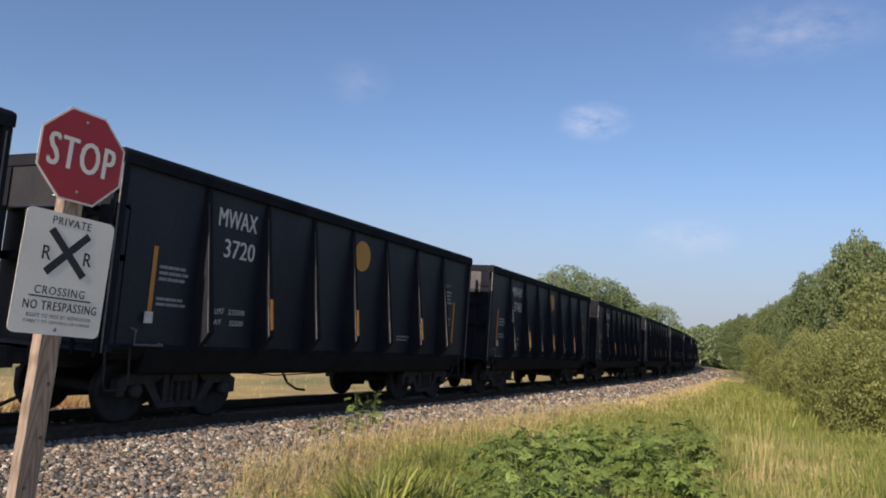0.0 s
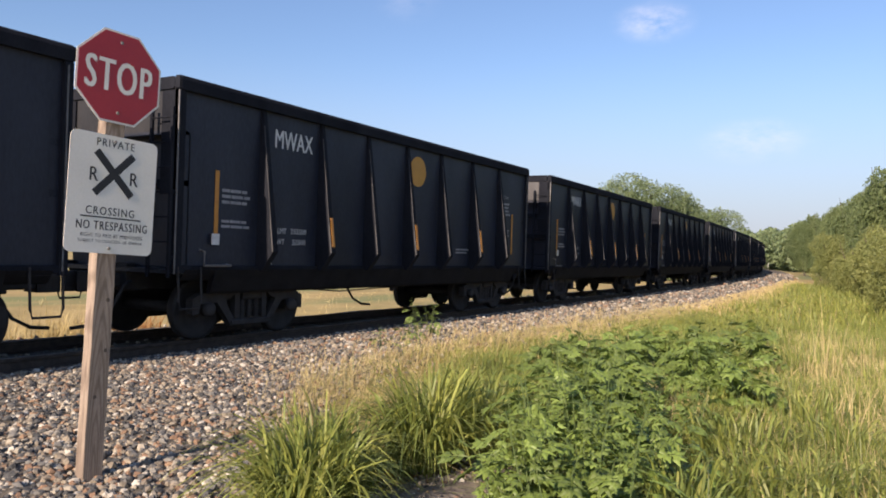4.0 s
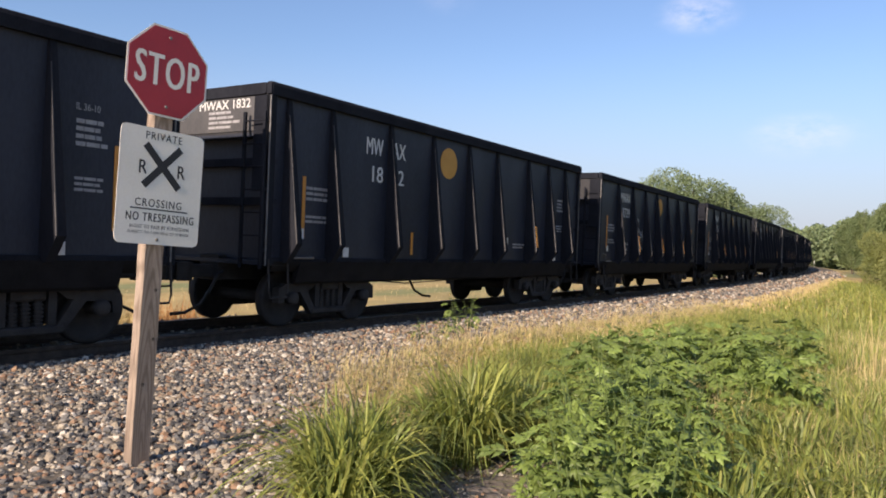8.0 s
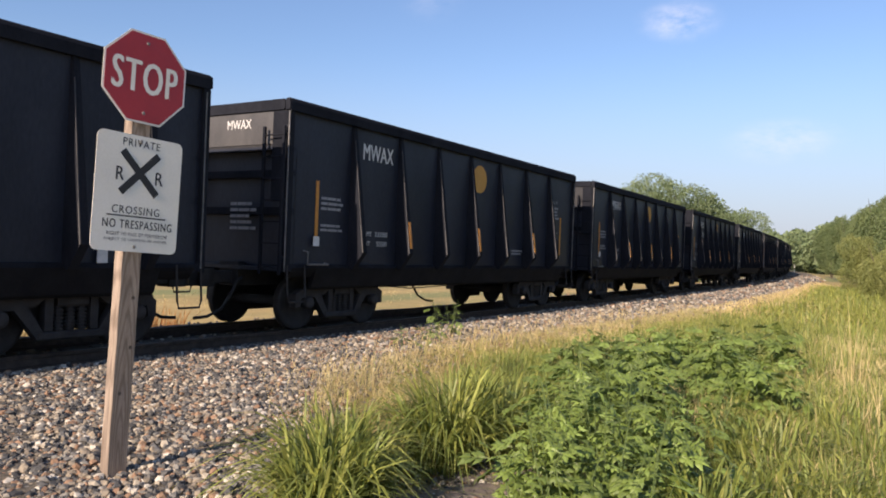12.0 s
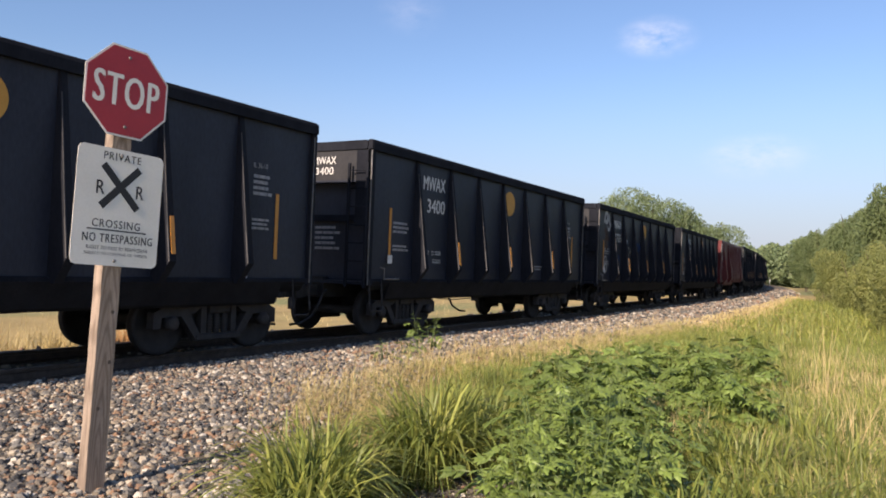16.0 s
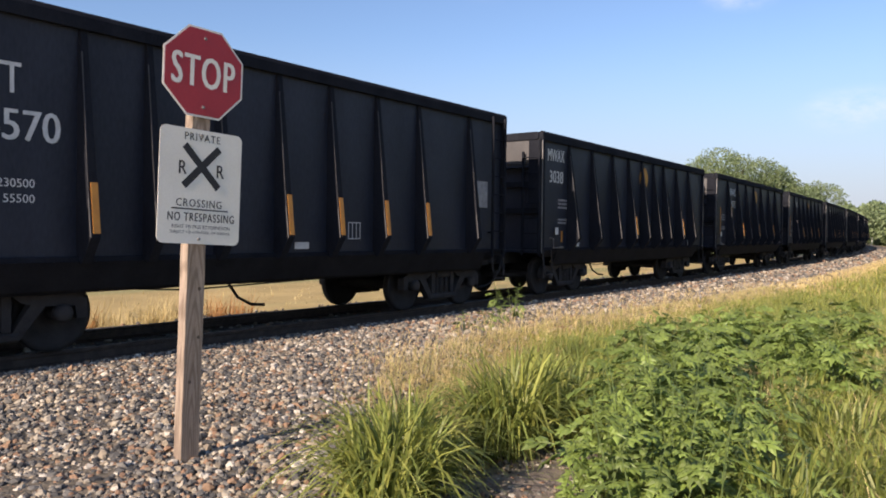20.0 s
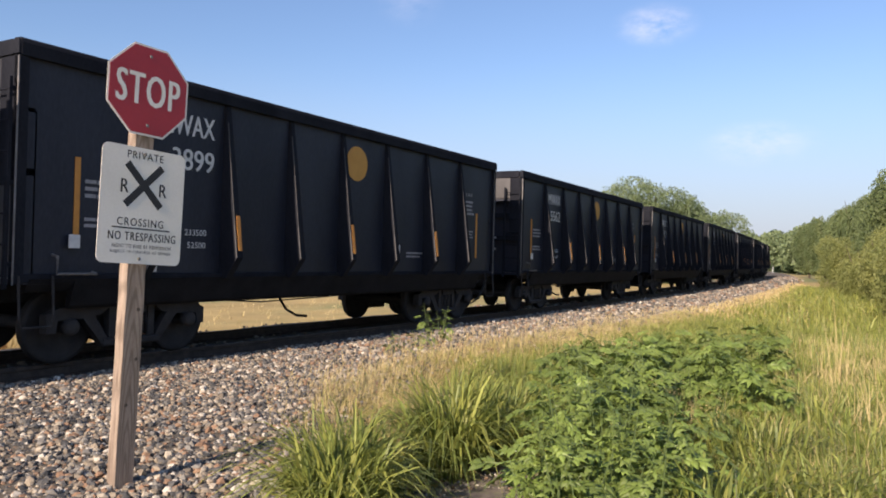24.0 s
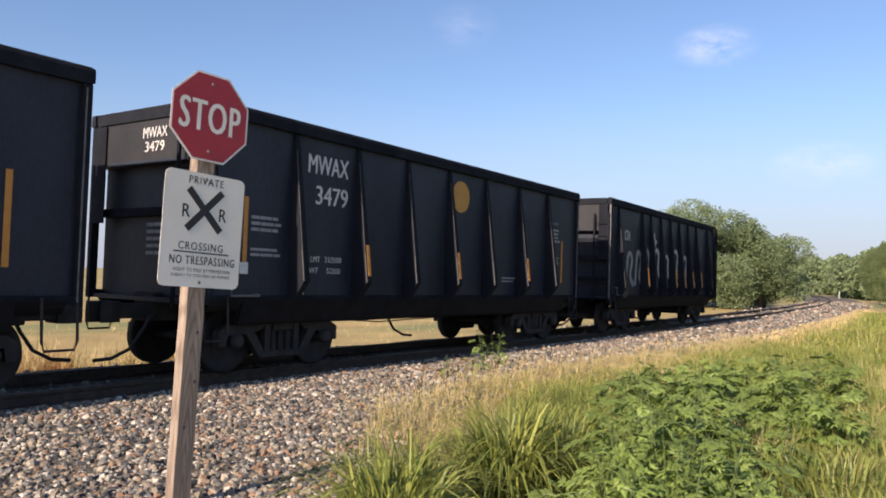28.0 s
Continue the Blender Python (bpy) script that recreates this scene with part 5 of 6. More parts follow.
# ---- grass ----


def blades(xs, ys, tall_lo, tall_hi, width, lean, z=None, wind=(0.25, 0.05), droop=0.35):
    """Bent tapering blades, one island each; droop lowers the tips of those that lean."""
    n = len(xs)
    z = ground_z(xs, ys) - 0.03 if z is None else z
    h = rng.uniform(tall_lo, tall_hi, n)
    a = rng.uniform(0, 2 * np.pi, n)
    out = np.abs(rng.normal(0, lean, n))
    dx, dy = np.cos(a) * out + wind[0] * rng.uniform(0, 1, n) * lean, np.sin(a) * out + wind[1] * lean
    face = rng.uniform(0, 2 * np.pi, n)
    wx, wy = np.cos(face) * width * rng.uniform(0.6, 1.3, n) / 2, np.sin(face) * width * rng.uniform(0.6, 1.3, n) / 2
    rows = []
    for k, thin in ((0.0, 0.7), (0.35, 1.0), (0.7, 0.8), (1.0, 0.0)):
        cx, cy, cz = xs + dx * h * k ** 1.9, ys + dy * h * k ** 1.9, z + h * (k - droop * np.minimum(out, 1.2) * k ** 2.4)
        rows.append(np.stack([cx - wx * thin, cy - wy * thin, cz], 1))
        if thin:
            rows.append(np.stack([cx + wx * thin, cy + wy * thin, cz], 1))
    V = np.stack(rows, 1)
    o = (np.arange(n) * 7)[:, None]
    q = np.concatenate([o + np.array([[0, 1, 3, 2]]), o + np.array([[2, 3, 5, 4]])])
    t = o + np.array([[4, 5, 6]])
    return V.reshape(-1, 3), q, t


def arching(xs, ys, cx, cy, tall_lo, tall_hi, width):
    """Broad grass leaves that rise from a clump's middle, bow outwards and hang their tips."""
    n = len(xs)
    z = ground_z(xs, ys) - 0.03
    h = rng.uniform(tall_lo, tall_hi, n)
    a = np.arctan2(ys - cy, xs - cx) + rng.normal(0, 0.8, n)
    reach = h * rng.uniform(0.2, 1.15, n)
    fall = h * np.clip(reach / h - 0.25, 0, 1) * rng.uniform(0.5, 1.15, n)
    w = width * rng.uniform(0.55, 1.3, n) / 2
    twist = rng.normal(0, 0.5, n)
    sx_, sy_ = -np.sin(a + twist) * w, np.cos(a + twist) * w
    rows = []
    for k, thin in ((0.0, 0.5), (0.25, 0.95), (0.5, 1.0), (0.72, 0.8), (0.88, 0.5), (1.0, 0.0)):
        out = reach * (0.15 * k + 0.85 * k * k)
        px, py, pz = xs + np.cos(a) * out, ys + np.sin(a) * out, np.maximum(z + h * (1 - (1 - k) ** 1.5) - fall * k ** 3, z + 0.02)
        rows.append(np.stack([px - sx_ * thin, py - sy_ * thin, pz], 1))
        if thin:
            rows.append(np.stack([px + sx_ * thin, py + sy_ * thin, pz], 1))
    V = np.stack(rows, 1)
    o = (np.arange(n) * 11)[:, None]
    q = np.concatenate([o + np.array([[j, j + 1, j + 3, j + 2]]) for j in (0, 2, 4, 6)])
    return V.reshape(-1, 3), q, o + np.array([[8, 9, 10]])


def panicles(xs, ys, tall_lo, tall_hi):
    """Thin stalks that end in loose feathery seed heads."""
    n = len(xs)
    h = rng.uniform(tall_lo, tall_hi, n)
    z = ground_z(xs, ys) - 0.03
    lx, ly = rng.normal(0.06, 0.09, n), rng.normal(0, 0.09, n)
    sets = []
    rows = []
    for k, thin in ((0.0, 1.0), (0.4, 0.9), (0.75, 0.7), (1.0, 0.0)):
        c = np.stack([xs + lx * k * k, ys + ly * k * k, z + h * k], 1)
        rows.append(c - np.array([0.0012, -0.0006, 0]) * thin)
        if thin:
            rows.append(c + np.array([0.0012, -0.0006, 0]) * thin)
    o = (np.arange(n) * 7)[:, None]
    sets.append((np.stack(rows, 1).reshape(-1, 3), np.concatenate([o + np.array([[0, 1, 3, 2]]), o + np.array([[2, 3, 5, 4]])]), o + np.array([[4, 5, 6]])))
    for k in np.linspace(0.62, 0.98, 9):
        sets.append(blades(xs + lx * k * k, ys + ly * k * k, 0.03, 0.09, 0.0045, 0.9, z=z + h * k, droop=0.8))
    return sets


def grass_mesh(name, sets, material):
    vs, qs, ts, at = [], [], [], 0
    for V, q, t in sets:
        vs.append(V)
        qs.append(q + at)
        ts.append(t + at)
        at += len(V)
    return big_mesh(name, np.concatenate(vs), np.concatenate(qs), material, np.concatenate(ts))


def tuft_points(n, x, y, r):
    a, d = rng.uniform(0, 2 * np.pi, n), r * rng.uniform(0, 1, n) ** 0.6
    return x + np.cos(a) * d, y + np.sin(a) * d


def tuft(x, y, r, tall, n, label, green=0.62):
    g = thing("grass_clump", label, "grass", "clumps of tall grass")
    k = int(n * green)
    part("green_grass", grass_mesh("green_grass", [arching(*tuft_points(k, x, y, r), x, y, tall * 0.45, tall, 0.015)], GREEN), GREEN, g)
    part("pale_grass", grass_mesh("pale_grass", [arching(*tuft_points((n - k) // 2, x, y, r), x, y, tall * 0.6, tall * 1.1, 0.018)], LIME), LIME, g)
    part("dry_grass", grass_mesh("dry_grass", [blades(*tuft_points(n // 10, x, y, r * 1.1), tall * 0.2, tall * 0.6, 0.006, 1.0)], STRAW), STRAW, g)
    for c in g.children:
        c["kind"] = "stuff"
    return g


for x, y, r, tall, n in ((3.34, 2.80, 0.24, 0.7, 560), (3.66, 3.02, 0.22, 0.7, 480), (3.06, 2.62, 0.17, 0.52, 300), (3.95, 2.95, 0.16, 0.52, 240), (4.62, 2.85, 0.22, 0.76, 480), (4.95, 2.95, 0.24, 0.82, 480), (5.3, 2.75, 0.23, 0.78, 380), (4.1, 3.2, 0.2, 0.5, 240), (5.7, 3.1, 0.28, 0.62, 320), (6.4, 3.2, 0.32, 0.52, 320), (4.15, 0.92, 0.16, 0.6, 180), (5.0, 0.72, 0.3, 0.5, 300), (5.3, 0.35, 0.3, 0.48, 300), (6.1, 0.95, 0.34, 0.52, 320), (6.6, 0.25, 0.36, 0.5, 320), (7.6, 0.7, 0.4, 0.5, 320), (4.6, 0.3, 0.26, 0.42, 240)):
    tuft(x, y, r, tall, n, "tall green grass clump with bent blades at the gravel edge")


def grass_field(n, x0, x1, y0, y1, keep):
    xs, ys = rng.uniform(x0, x1, n), rng.uniform(y0, y1, n)
    ok = keep(xs, ys, off_track(xs, ys))
    return xs[ok], ys[ok]


def lim_of(xs):
    return np.array([shoulder(s) for s in xs])


def verge(n, x0, x1, y0, y1, extra=0.0):
    """Points right of the gravel; the worn ground beside the post stays bare."""
    def keep(x, y, d):
        r, az = np.hypot(x, y), np.degrees(np.arctan2(y, x))
        bare = ((r < 5.7) & (az > 24.0)) | ((r < 8.6) & (az > 30.0) & (rng.uniform(size=len(x)) < 0.85))
        return (d > lim_of(x) + extra + rng.normal(0, 0.3, len(x))) & ~bare & (r > 2.7)
    return grass_field(n, x0, x1, y0, y1, keep)


def growth(xs, ys, most):
    """Grass stands lower near the gravel and taller away from it."""
    e = np.maximum(off_track(xs, ys) - lim_of(xs), 0)
    return np.minimum(np.interp(xs, (8, 11, 40, 60), (0.2, 0.12, 0.14, 0.25)) + np.interp(xs, (8, 11), (0.19, 0.15)) * e, most)


def verge_blades(n, x0, x1, y0, y1, extra, most, width, lean):
    xs, ys = verge(n, x0, x1, y0, y1, extra)
    g = growth(xs, ys, most) * (0.78 + 0.3 * np.sin(xs * 1.9 + 0.7 * ys) * np.cos(ys * 2.3 - 0.5 * xs))
    return blades(xs, ys, 0.55 * g, 1.1 * g, width, lean)


green_sets = [verge_blades(24000, 2.8, 9.5, -3.5, 5.0, 0.7, 0.5, 0.009, 1.4), verge_blades(46000, 9.5, 22, -6, 6.0, 0.5, 0.55, 0.013, 1.1), verge_blades(34000, 22, 62, -14, 8.5, 0.5, 0.7, 0.028, 1.0)]
lime_sets = [verge_blades(11000, 2.8, 9.5, -3.5, 5.0, 0.6, 0.54, 0.008, 1.4), verge_blades(34000, 9.5, 22, -6, 6.0, 0.3, 0.58, 0.012, 1.1), verge_blades(26000, 22, 62, -14, 8.5, 0.3, 0.75, 0.028, 1.0)]


def rim(n, x0, x1, wide):
    s = rng.uniform(x0, x1, n)
    d = lim_of(s) + np.abs(rng.normal(0, wide, n)) - 0.3
    e = np.maximum(s - CURVE_START, 0)
    return s, TRACK_Y + CURVE * e * e / 2 - d


straw_sets = [blades(*rim(500, 4.6, 9.5, 0.5), 0.1, 0.3, 0.004, 1.0), blades(*rim(4200, 9.0, 24, 0.6), 0.08, 0.24, 0.009, 1.0), blades(*rim(5000, 24, 70, 0.7), 0.1, 0.26, 0.025, 0.7),
              verge_blades(3500, 4.0, 12, -4.5, 1.7, 0.5, 0.5, 0.005, 1.1), verge_blades(7000, 12, 40, -10, 5.0, 0.4, 0.55, 0.010, 1.1), blades(*rim(250, 3.8, 9.0, 0.5), 0.15, 0.4, 0.004, 1.0), blades(*rim(1500, 8.0, 16.0, 0.8), 0.12, 0.36, 0.006, 1.0)]
for n_heads, x0, x1, wide, lo, hi in ((230, 5.6, 11.0, 0.6, 0.25, 0.5), (500, 11.0, 22.0, 0.8, 0.25, 0.45)):
    straw_sets += panicles(*rim(n_heads, x0, x1, wide), lo, hi)


def patch(n, az0, az1, r0, r1):
    """Points of a loose patch between two directions and distances, thinning to its rim."""
    u, w = rng.beta(2, 2, n), rng.beta(2, 2, n)
    a, r = np.radians(az0 + (az1 - az0) * u), r0 + (r1 - r0) * w
    return r * np.cos(a), r * np.sin(a)


straw_sets += [blades(*patch(1800, -5, 10, 4.0, 10.5), 0.2, 0.5, 0.005, 1.2), blades(*patch(2000, 11, 17, 6.2, 9.5), 0.25, 0.5, 0.005, 0.9), blades(*patch(5000, -3, 8, 9, 20), 0.2, 0.5, 0.009, 0.9), blades(*patch(4000, 9, 24, 8.5, 15), 0.15, 0.42, 0.006, 0.9)]
straw_sets += panicles(*patch(230, 31, 45, 5.4, 8.8), 0.28, 0.5)
near_x, near_y = rng.uniform(1.35, 3.3, 9000), rng.uniform(-6.0, 1.3, 9000)
free = np.hypot(near_x, near_y) > 1.5
green_sets += [blades(near_x[free], near_y[free], 0.06, 0.2, 0.007, 1.1)]
back_x, back_y = rng.uniform(1.4, 9.0, 9000), rng.uniform(-14, -3.0, 9000)
green_sets += [blades(back_x, back_y, 0.12, 0.4, 0.012, 1.0)]
lime_sets += [blades(*rim(700, 4.2, 10.0, 0.45), 0.1, 0.34, 0.006, 1.0), blades(*rim(3000, 9.0, 24.0, 0.6), 0.08, 0.25, 0.009, 1.0), blades(*patch(9000, -6, 13, 4.0, 10.0), 0.15, 0.42, 0.008, 1.5, droop=0.6)]
green_sets += [blades(*patch(9000, -6, 13, 4.0, 10.0), 0.15, 0.4, 0.009, 1.5, droop=0.6)]
for nm, sets, m, lab in (("green_grass", green_sets, GREEN, "rough green grass on the verge"), ("pale_grass", lime_sets, LIME, "pale green grass going to seed"), ("dry_grass", straw_sets, STRAW, "dry golden grass along the gravel edge")):
    tagged(new(nm, grass_mesh(nm, sets, m)), lab, "grass", kind="stuff")
# beyond the track
far_x, far_y = rng.uniform(-25, 60, 4000), rng.uniform(13.2, 34, 4000)
tagged(new("field_grass", grass_mesh("field_grass", [blades(far_x, far_y + np.maximum(far_x, 0) ** 2 * 0.0006, 0.1, 0.3, 0.02, 0.9)], STRAW)), "golden dry field grass beyond the track", "grass", kind="stuff")
for k in range(22):
    x, y = -4.5 + 0.72 * k + random.uniform(-0.25, 0.25), 13.2 + random.uniform(0, 1.1)
    g = thing("dry_clump", "clump of rust-gold dry grass beyond the rails", "grass", "dry clumps beyond the rails")
    blade = RUST_GRASS if random.random() < 0.7 else STRAW
    part("dry_grass", grass_mesh("dry_grass", [blades(*tuft_points(300, x, y, 0.5), 0.7, random.uniform(1.05, 1.4), 0.016, 0.6)], blade), blade, g)["kind"] = "stuff"
# pale dead stalks
for x, y, n, tall in ((7.5, 0.25, 18, 0.66), (10.6, 0.71, 9, 1.25), (8.0, -0.3, 10, 0.56)):
    g = thing("dead_stalks", "bundle of pale dead upright weed stalks", "weed", "dead stalks")
    for k in range(n):
        s = Shape()
        a, d = random.uniform(0, 6.28), random.uniform(0, 0.26)
        bx, by, h = x + math.cos(a) * d, y + math.sin(a) * d, tall * random.uniform(0.6, 1.0)
        lx, ly = random.gauss(0, 0.12), random.gauss(0, 0.12)
        s.tube([(bx, by, -0.05), (bx + lx * 0.4, by + ly * 0.4, h * 0.5), (bx + lx, by + ly, h)], [0.0045, 0.0035, 0.0015], 4)
        part("stalk", s, STRAW, g)

# ---- leafy weeds ----


def leaf_mesh(pairs, length, seed):
    """A deeply cut leaf along +X: pairs of narrow pointed lobes beside a rib, and an end lobe."""
    r = random.Random(seed)
    s = Shape()
    lobes = [(0.55, 0.0, 0.5)]
    for k in range(pairs):
        at = 0.22 + 0.42 * k / max(1, pairs - 1)
        for side in (-1, 1):
            lobes.append((at, side * r.uniform(38, 58), (0.5 - 0.22 * abs(at - 0.4)) * r.uniform(0.85, 1.1)))
    lobes.append((0.0, 0.0, 0.62))
    for at, turn, ln in lobes:
        a, ln = radians(turn), ln * length
        w, c, sn = length * (0.1 if at else 0.04), math.cos(a), math.sin(a)
        droop = r.uniform(0.05, 0.28)
        pts = [(0.0, 0.0, 0.0), (0.45 * ln, w, 0.0), (ln, 0.0, -droop * ln), (0.45 * ln, -w, 0.0), (0.5 * ln, 0.0, 0.06 * ln)]
        v = [(at * length + q[0] * c - q[1] * sn, q[0] * sn + q[1] * c, q[2] - 0.12 * at * at * length) for q in pts]
        s.add(v, [(0, 1, 4), (1, 2, 4), (2, 3, 4), (3, 0, 4)])
    return s.mesh("leaf", WEED)


LEAVES = [leaf_mesh(3, 0.15, 1), leaf_mesh(2, 0.13, 2), leaf_mesh(3, 0.165, 3), leaf_mesh(2, 0.11, 4)]


def weed(x, y, tall, seed, spread=1.0, leaves=34):
    r = random.Random(seed)
    tall *= r.uniform(0.82, 1.18)
    w = thing("leafy_weed", "leafy green ragweed plant with lobed leaves", "weed", "leafy weeds", at=pose(x, y, -0.04))
    stem = Shape()
    tips = []
    for k in range(4):
        a = r.uniform(0, 6.28)
        lx, ly, h = math.cos(a) * 0.2 * spread, math.sin(a) * 0.2 * spread, tall * r.uniform(0.62, 1.0)
        stem.tube([(0, 0, 0), (lx * 0.5, ly * 0.5, h * 0.5), (lx, ly, h)], [0.006, 0.0045, 0.002], 5)
        tips.append((lx, ly, h))
    part("stem", stem, STEM, w)
    for k in range(leaves):
        lx, ly, h = tips[k % 4]
        t = 0.2 + 0.8 * ((k + 0.5) / leaves) ** 0.8
        a = k * 137.5 + r.uniform(-25, 25)
        d = 0.02 + 0.13 * (1.1 - t) * spread
        px, py, pz = lx * t + math.cos(radians(a)) * d, ly * t + math.sin(radians(a)) * d, h * t
        fall = r.uniform(-0.1, 0.75) if t < 0.9 else r.uniform(-0.7, 0.1)
        big = r.uniform(0.85, 1.4) if t < 0.9 else r.uniform(0.5, 0.8)
        part("leaf", LEAVES[r.randrange(4)], WEED, w, at=Matrix.LocRotScale((px, py, pz), Euler((r.uniform(-0.5, 0.5), fall, radians(a))), [big] * 3))
    return w


# direction, distance and height of the near plants
spots = [(24.0, 3.4, 0.56), (20.5, 3.4, 0.62), (16.5, 3.45, 0.6), (13.0, 3.5, 0.46), (25.0, 3.95, 0.66), (22.5, 3.9, 0.78), (19.5, 3.95, 0.84), (16.5, 3.9, 0.78), (13.5, 3.9, 0.6), (24.2, 4.5, 0.78), (22.0, 4.5, 0.92), (19.5, 4.5, 0.96), (17.0, 4.55, 0.88), (14.5, 4.5, 0.72),
         (23.5, 5.1, 0.86), (21.0, 5.2, 0.92), (18.5, 5.2, 0.92), (16.0, 5.2, 0.8), (13.5, 5.2, 0.7), (21.5, 6.0, 0.84), (18.5, 6.1, 0.8), (15.5, 6.2, 0.8), (12.5, 6.4, 0.75), (13.0, 7.6, 0.78), (17.0, 7.4, 0.7), (9.5, 8.2, 0.7), (20.0, 7.6, 0.56), (11.0, 9.5, 0.72)]
for i, (az, dist, tall) in enumerate(spots):
    weed(dist * math.cos(radians(az)), dist * math.sin(radians(az)), tall, 100 + i, leaves=64 if dist < 5.5 else 36)
weed(10.9, 6.9, 0.85, 300, 0.6, 20)
weed(11.6, 7.1, 0.95, 301, 0.6, 20)
weed(9.6, 6.7, 0.45, 302, 0.7, 10)
weed(10.3, 6.75, 0.6, 303, 0.6, 14)



def leafy_mesh(tall, count, seed):
    """Foliage of a weed that stands farther off, its leaves joined."""
    r = random.Random(seed)
    s = Shape()
    for k in range(count):
        me = LEAVES[r.randrange(4)]
        t = r.uniform(0.2, 1.0)
        a, d = r.uniform(0, 6.28), r.uniform(0.02, 0.26) * (1.25 - 0.7 * t)
        m = Matrix.LocRotScale((math.cos(a) * d, math.sin(a) * d, tall * t), Euler((r.uniform(-0.5, 0.5), r.uniform(-0.2, 0.75), a)), [r.uniform(0.85, 1.35)] * 3)
        s.add([m @ q.co for q in me.vertices], [tuple(f.vertices) for f in me.polygons])
    return s.mesh("foliage", WEED)


def far_weed(seed, tall):
    w = thing("leafy_weed", "leafy green ragweed plant in the rough verge", "weed", "leafy weeds")
    part("stem", Shape().tube([(0, 0, 0), (0.03, 0, tall * 0.5), (0.05, 0.03, tall)], [0.007, 0.005, 0.002], 5), STEM, w)
    part("foliage", leafy_mesh(tall, 62, seed), WEED, w)["kind"] = "stuff"
    return w


def plant_far_weeds():
    r = random.Random(77)
    kinds = [far_weed(401, 0.5), far_weed(402, 0.42), far_weed(403, 0.58)]
    spots = [(r.uniform(11, 23), r.uniform(6.3, 10.5)) for _ in range(36)] + [(r.uniform(7, 11), r.uniform(7.5, 9.5)) for _ in range(4)] + [(r.uniform(8, 16), r.uniform(10.5, 15)) for _ in range(9)]
    for i, (az, dist) in enumerate(spots):
        x, y = dist * math.cos(radians(az)), dist * math.sin(radians(az))
        if float(off_track(np.array(x), np.array(y))) < shoulder(x) + 0.9:
            continue
        sc = r.uniform(0.85, 1.35)
        m = Matrix.LocRotScale((x, y, float(ground_z(np.array(x), np.array(y))) - 0.04), Euler((0, 0, r.uniform(0, 6.28))), (sc, sc, sc * 1.1))
        if i < 3:
            kinds[i].matrix_basis = m
        else:
            copy_thing(kinds[i % 3], m).matrix_basis = m


plant_far_weeds()

# ---- trees and bushes ----


def crown_mesh(name, blobs, leaves, size, material, seed):
    """Many small leaf clumps spread over overlapping lobes, with gaps and an uneven outline."""
    r = np.random.default_rng(seed)
    pts = []
    vol = np.array([b[3] ** 2 for b in blobs])
    for (bx, by, bz, br), share in zip(blobs, vol / vol.sum()):
        n = int(leaves * share)
        d = r.normal(size=(n, 3))
        d /= np.linalg.norm(d, axis=1)[:, None]
        rad = br * (0.62 + 0.42 * r.uniform(0, 1, n) ** 0.7) * (1 + 0.16 * np.sin(d[:, 0] * 7 + bx) * np.cos(d[:, 2] * 6 + by))
        pts.append(np.array([bx, by, bz]) + d * rad[:, None] * np.array([1, 1, 0.82]))
    P = np.concatenate(pts)
    P = P[P[:, 2] > 0.05]
    n = len(P)
    a = r.normal(size=(n, 3))
    a /= np.linalg.norm(a, axis=1)[:, None]
    b = np.cross(a, r.normal(size=(n, 3)))
    b /= np.linalg.norm(b, axis=1)[:, None]
    s = (size * r.uniform(0.6, 1.3, n))[:, None]
    V = np.stack([P - a * s, P + b * s * 0.55, P + a * s, P - b * s * 0.55], 1).reshape(-1, 3)
    return big_mesh(name, V, np.arange(n * 4).reshape(n, 4), material)


def trunk_shape(h, r0, seed, limbs=6):
    r = random.Random(seed)
    s = Shape().tube([(0, 0, -0.3), (0.05, 0, h * 0.3), (r.uniform(-0.2, 0.2), r.uniform(-0.2, 0.2), h * 0.62), (r.uniform(-0.4, 0.4), r.uniform(-0.4, 0.4), h * 0.9)], [r0 * 1.25, r0, r0 * 0.6, r0 * 0.12], 8)
    for k in range(limbs):
        a, z = k * 2.4 + r.uniform(-0.3, 0.3), h * r.uniform(0.3, 0.65)
        ln = h * r.uniform(0.22, 0.36)
        s.tube([(0, 0, z), (math.cos(a) * ln * 0.5, math.sin(a) * ln * 0.5, z + ln * 0.4), (math.cos(a) * ln, math.sin(a) * ln, z + ln * 0.85)], [r0 * 0.45, r0 * 0.3, r0 * 0.08], 6)
    return s


def tree(seed, h, wide, leaves, label, group, leaf=0.125):
    r = random.Random(seed)
    t = thing("tree", label, "tree", group)
    part("trunk", trunk_shape(h, h * 0.022, seed), BARK, t)
    blobs = []
    for k in range(15):
        a = k * 2.399
        q = r.uniform(0.25, 1.0)
        z = h * r.uniform(0.16, 0.88)
        rr = wide * 0.5 * q * (1.15 - abs(z / h - 0.5))
        blobs.append((math.cos(a) * rr, math.sin(a) * rr, z, wide * r.uniform(0.15, 0.27)))
    part("crown", crown_mesh("crown", blobs, leaves, leaf, TREE_LEAF, seed), TREE_LEAF, t)
    return t


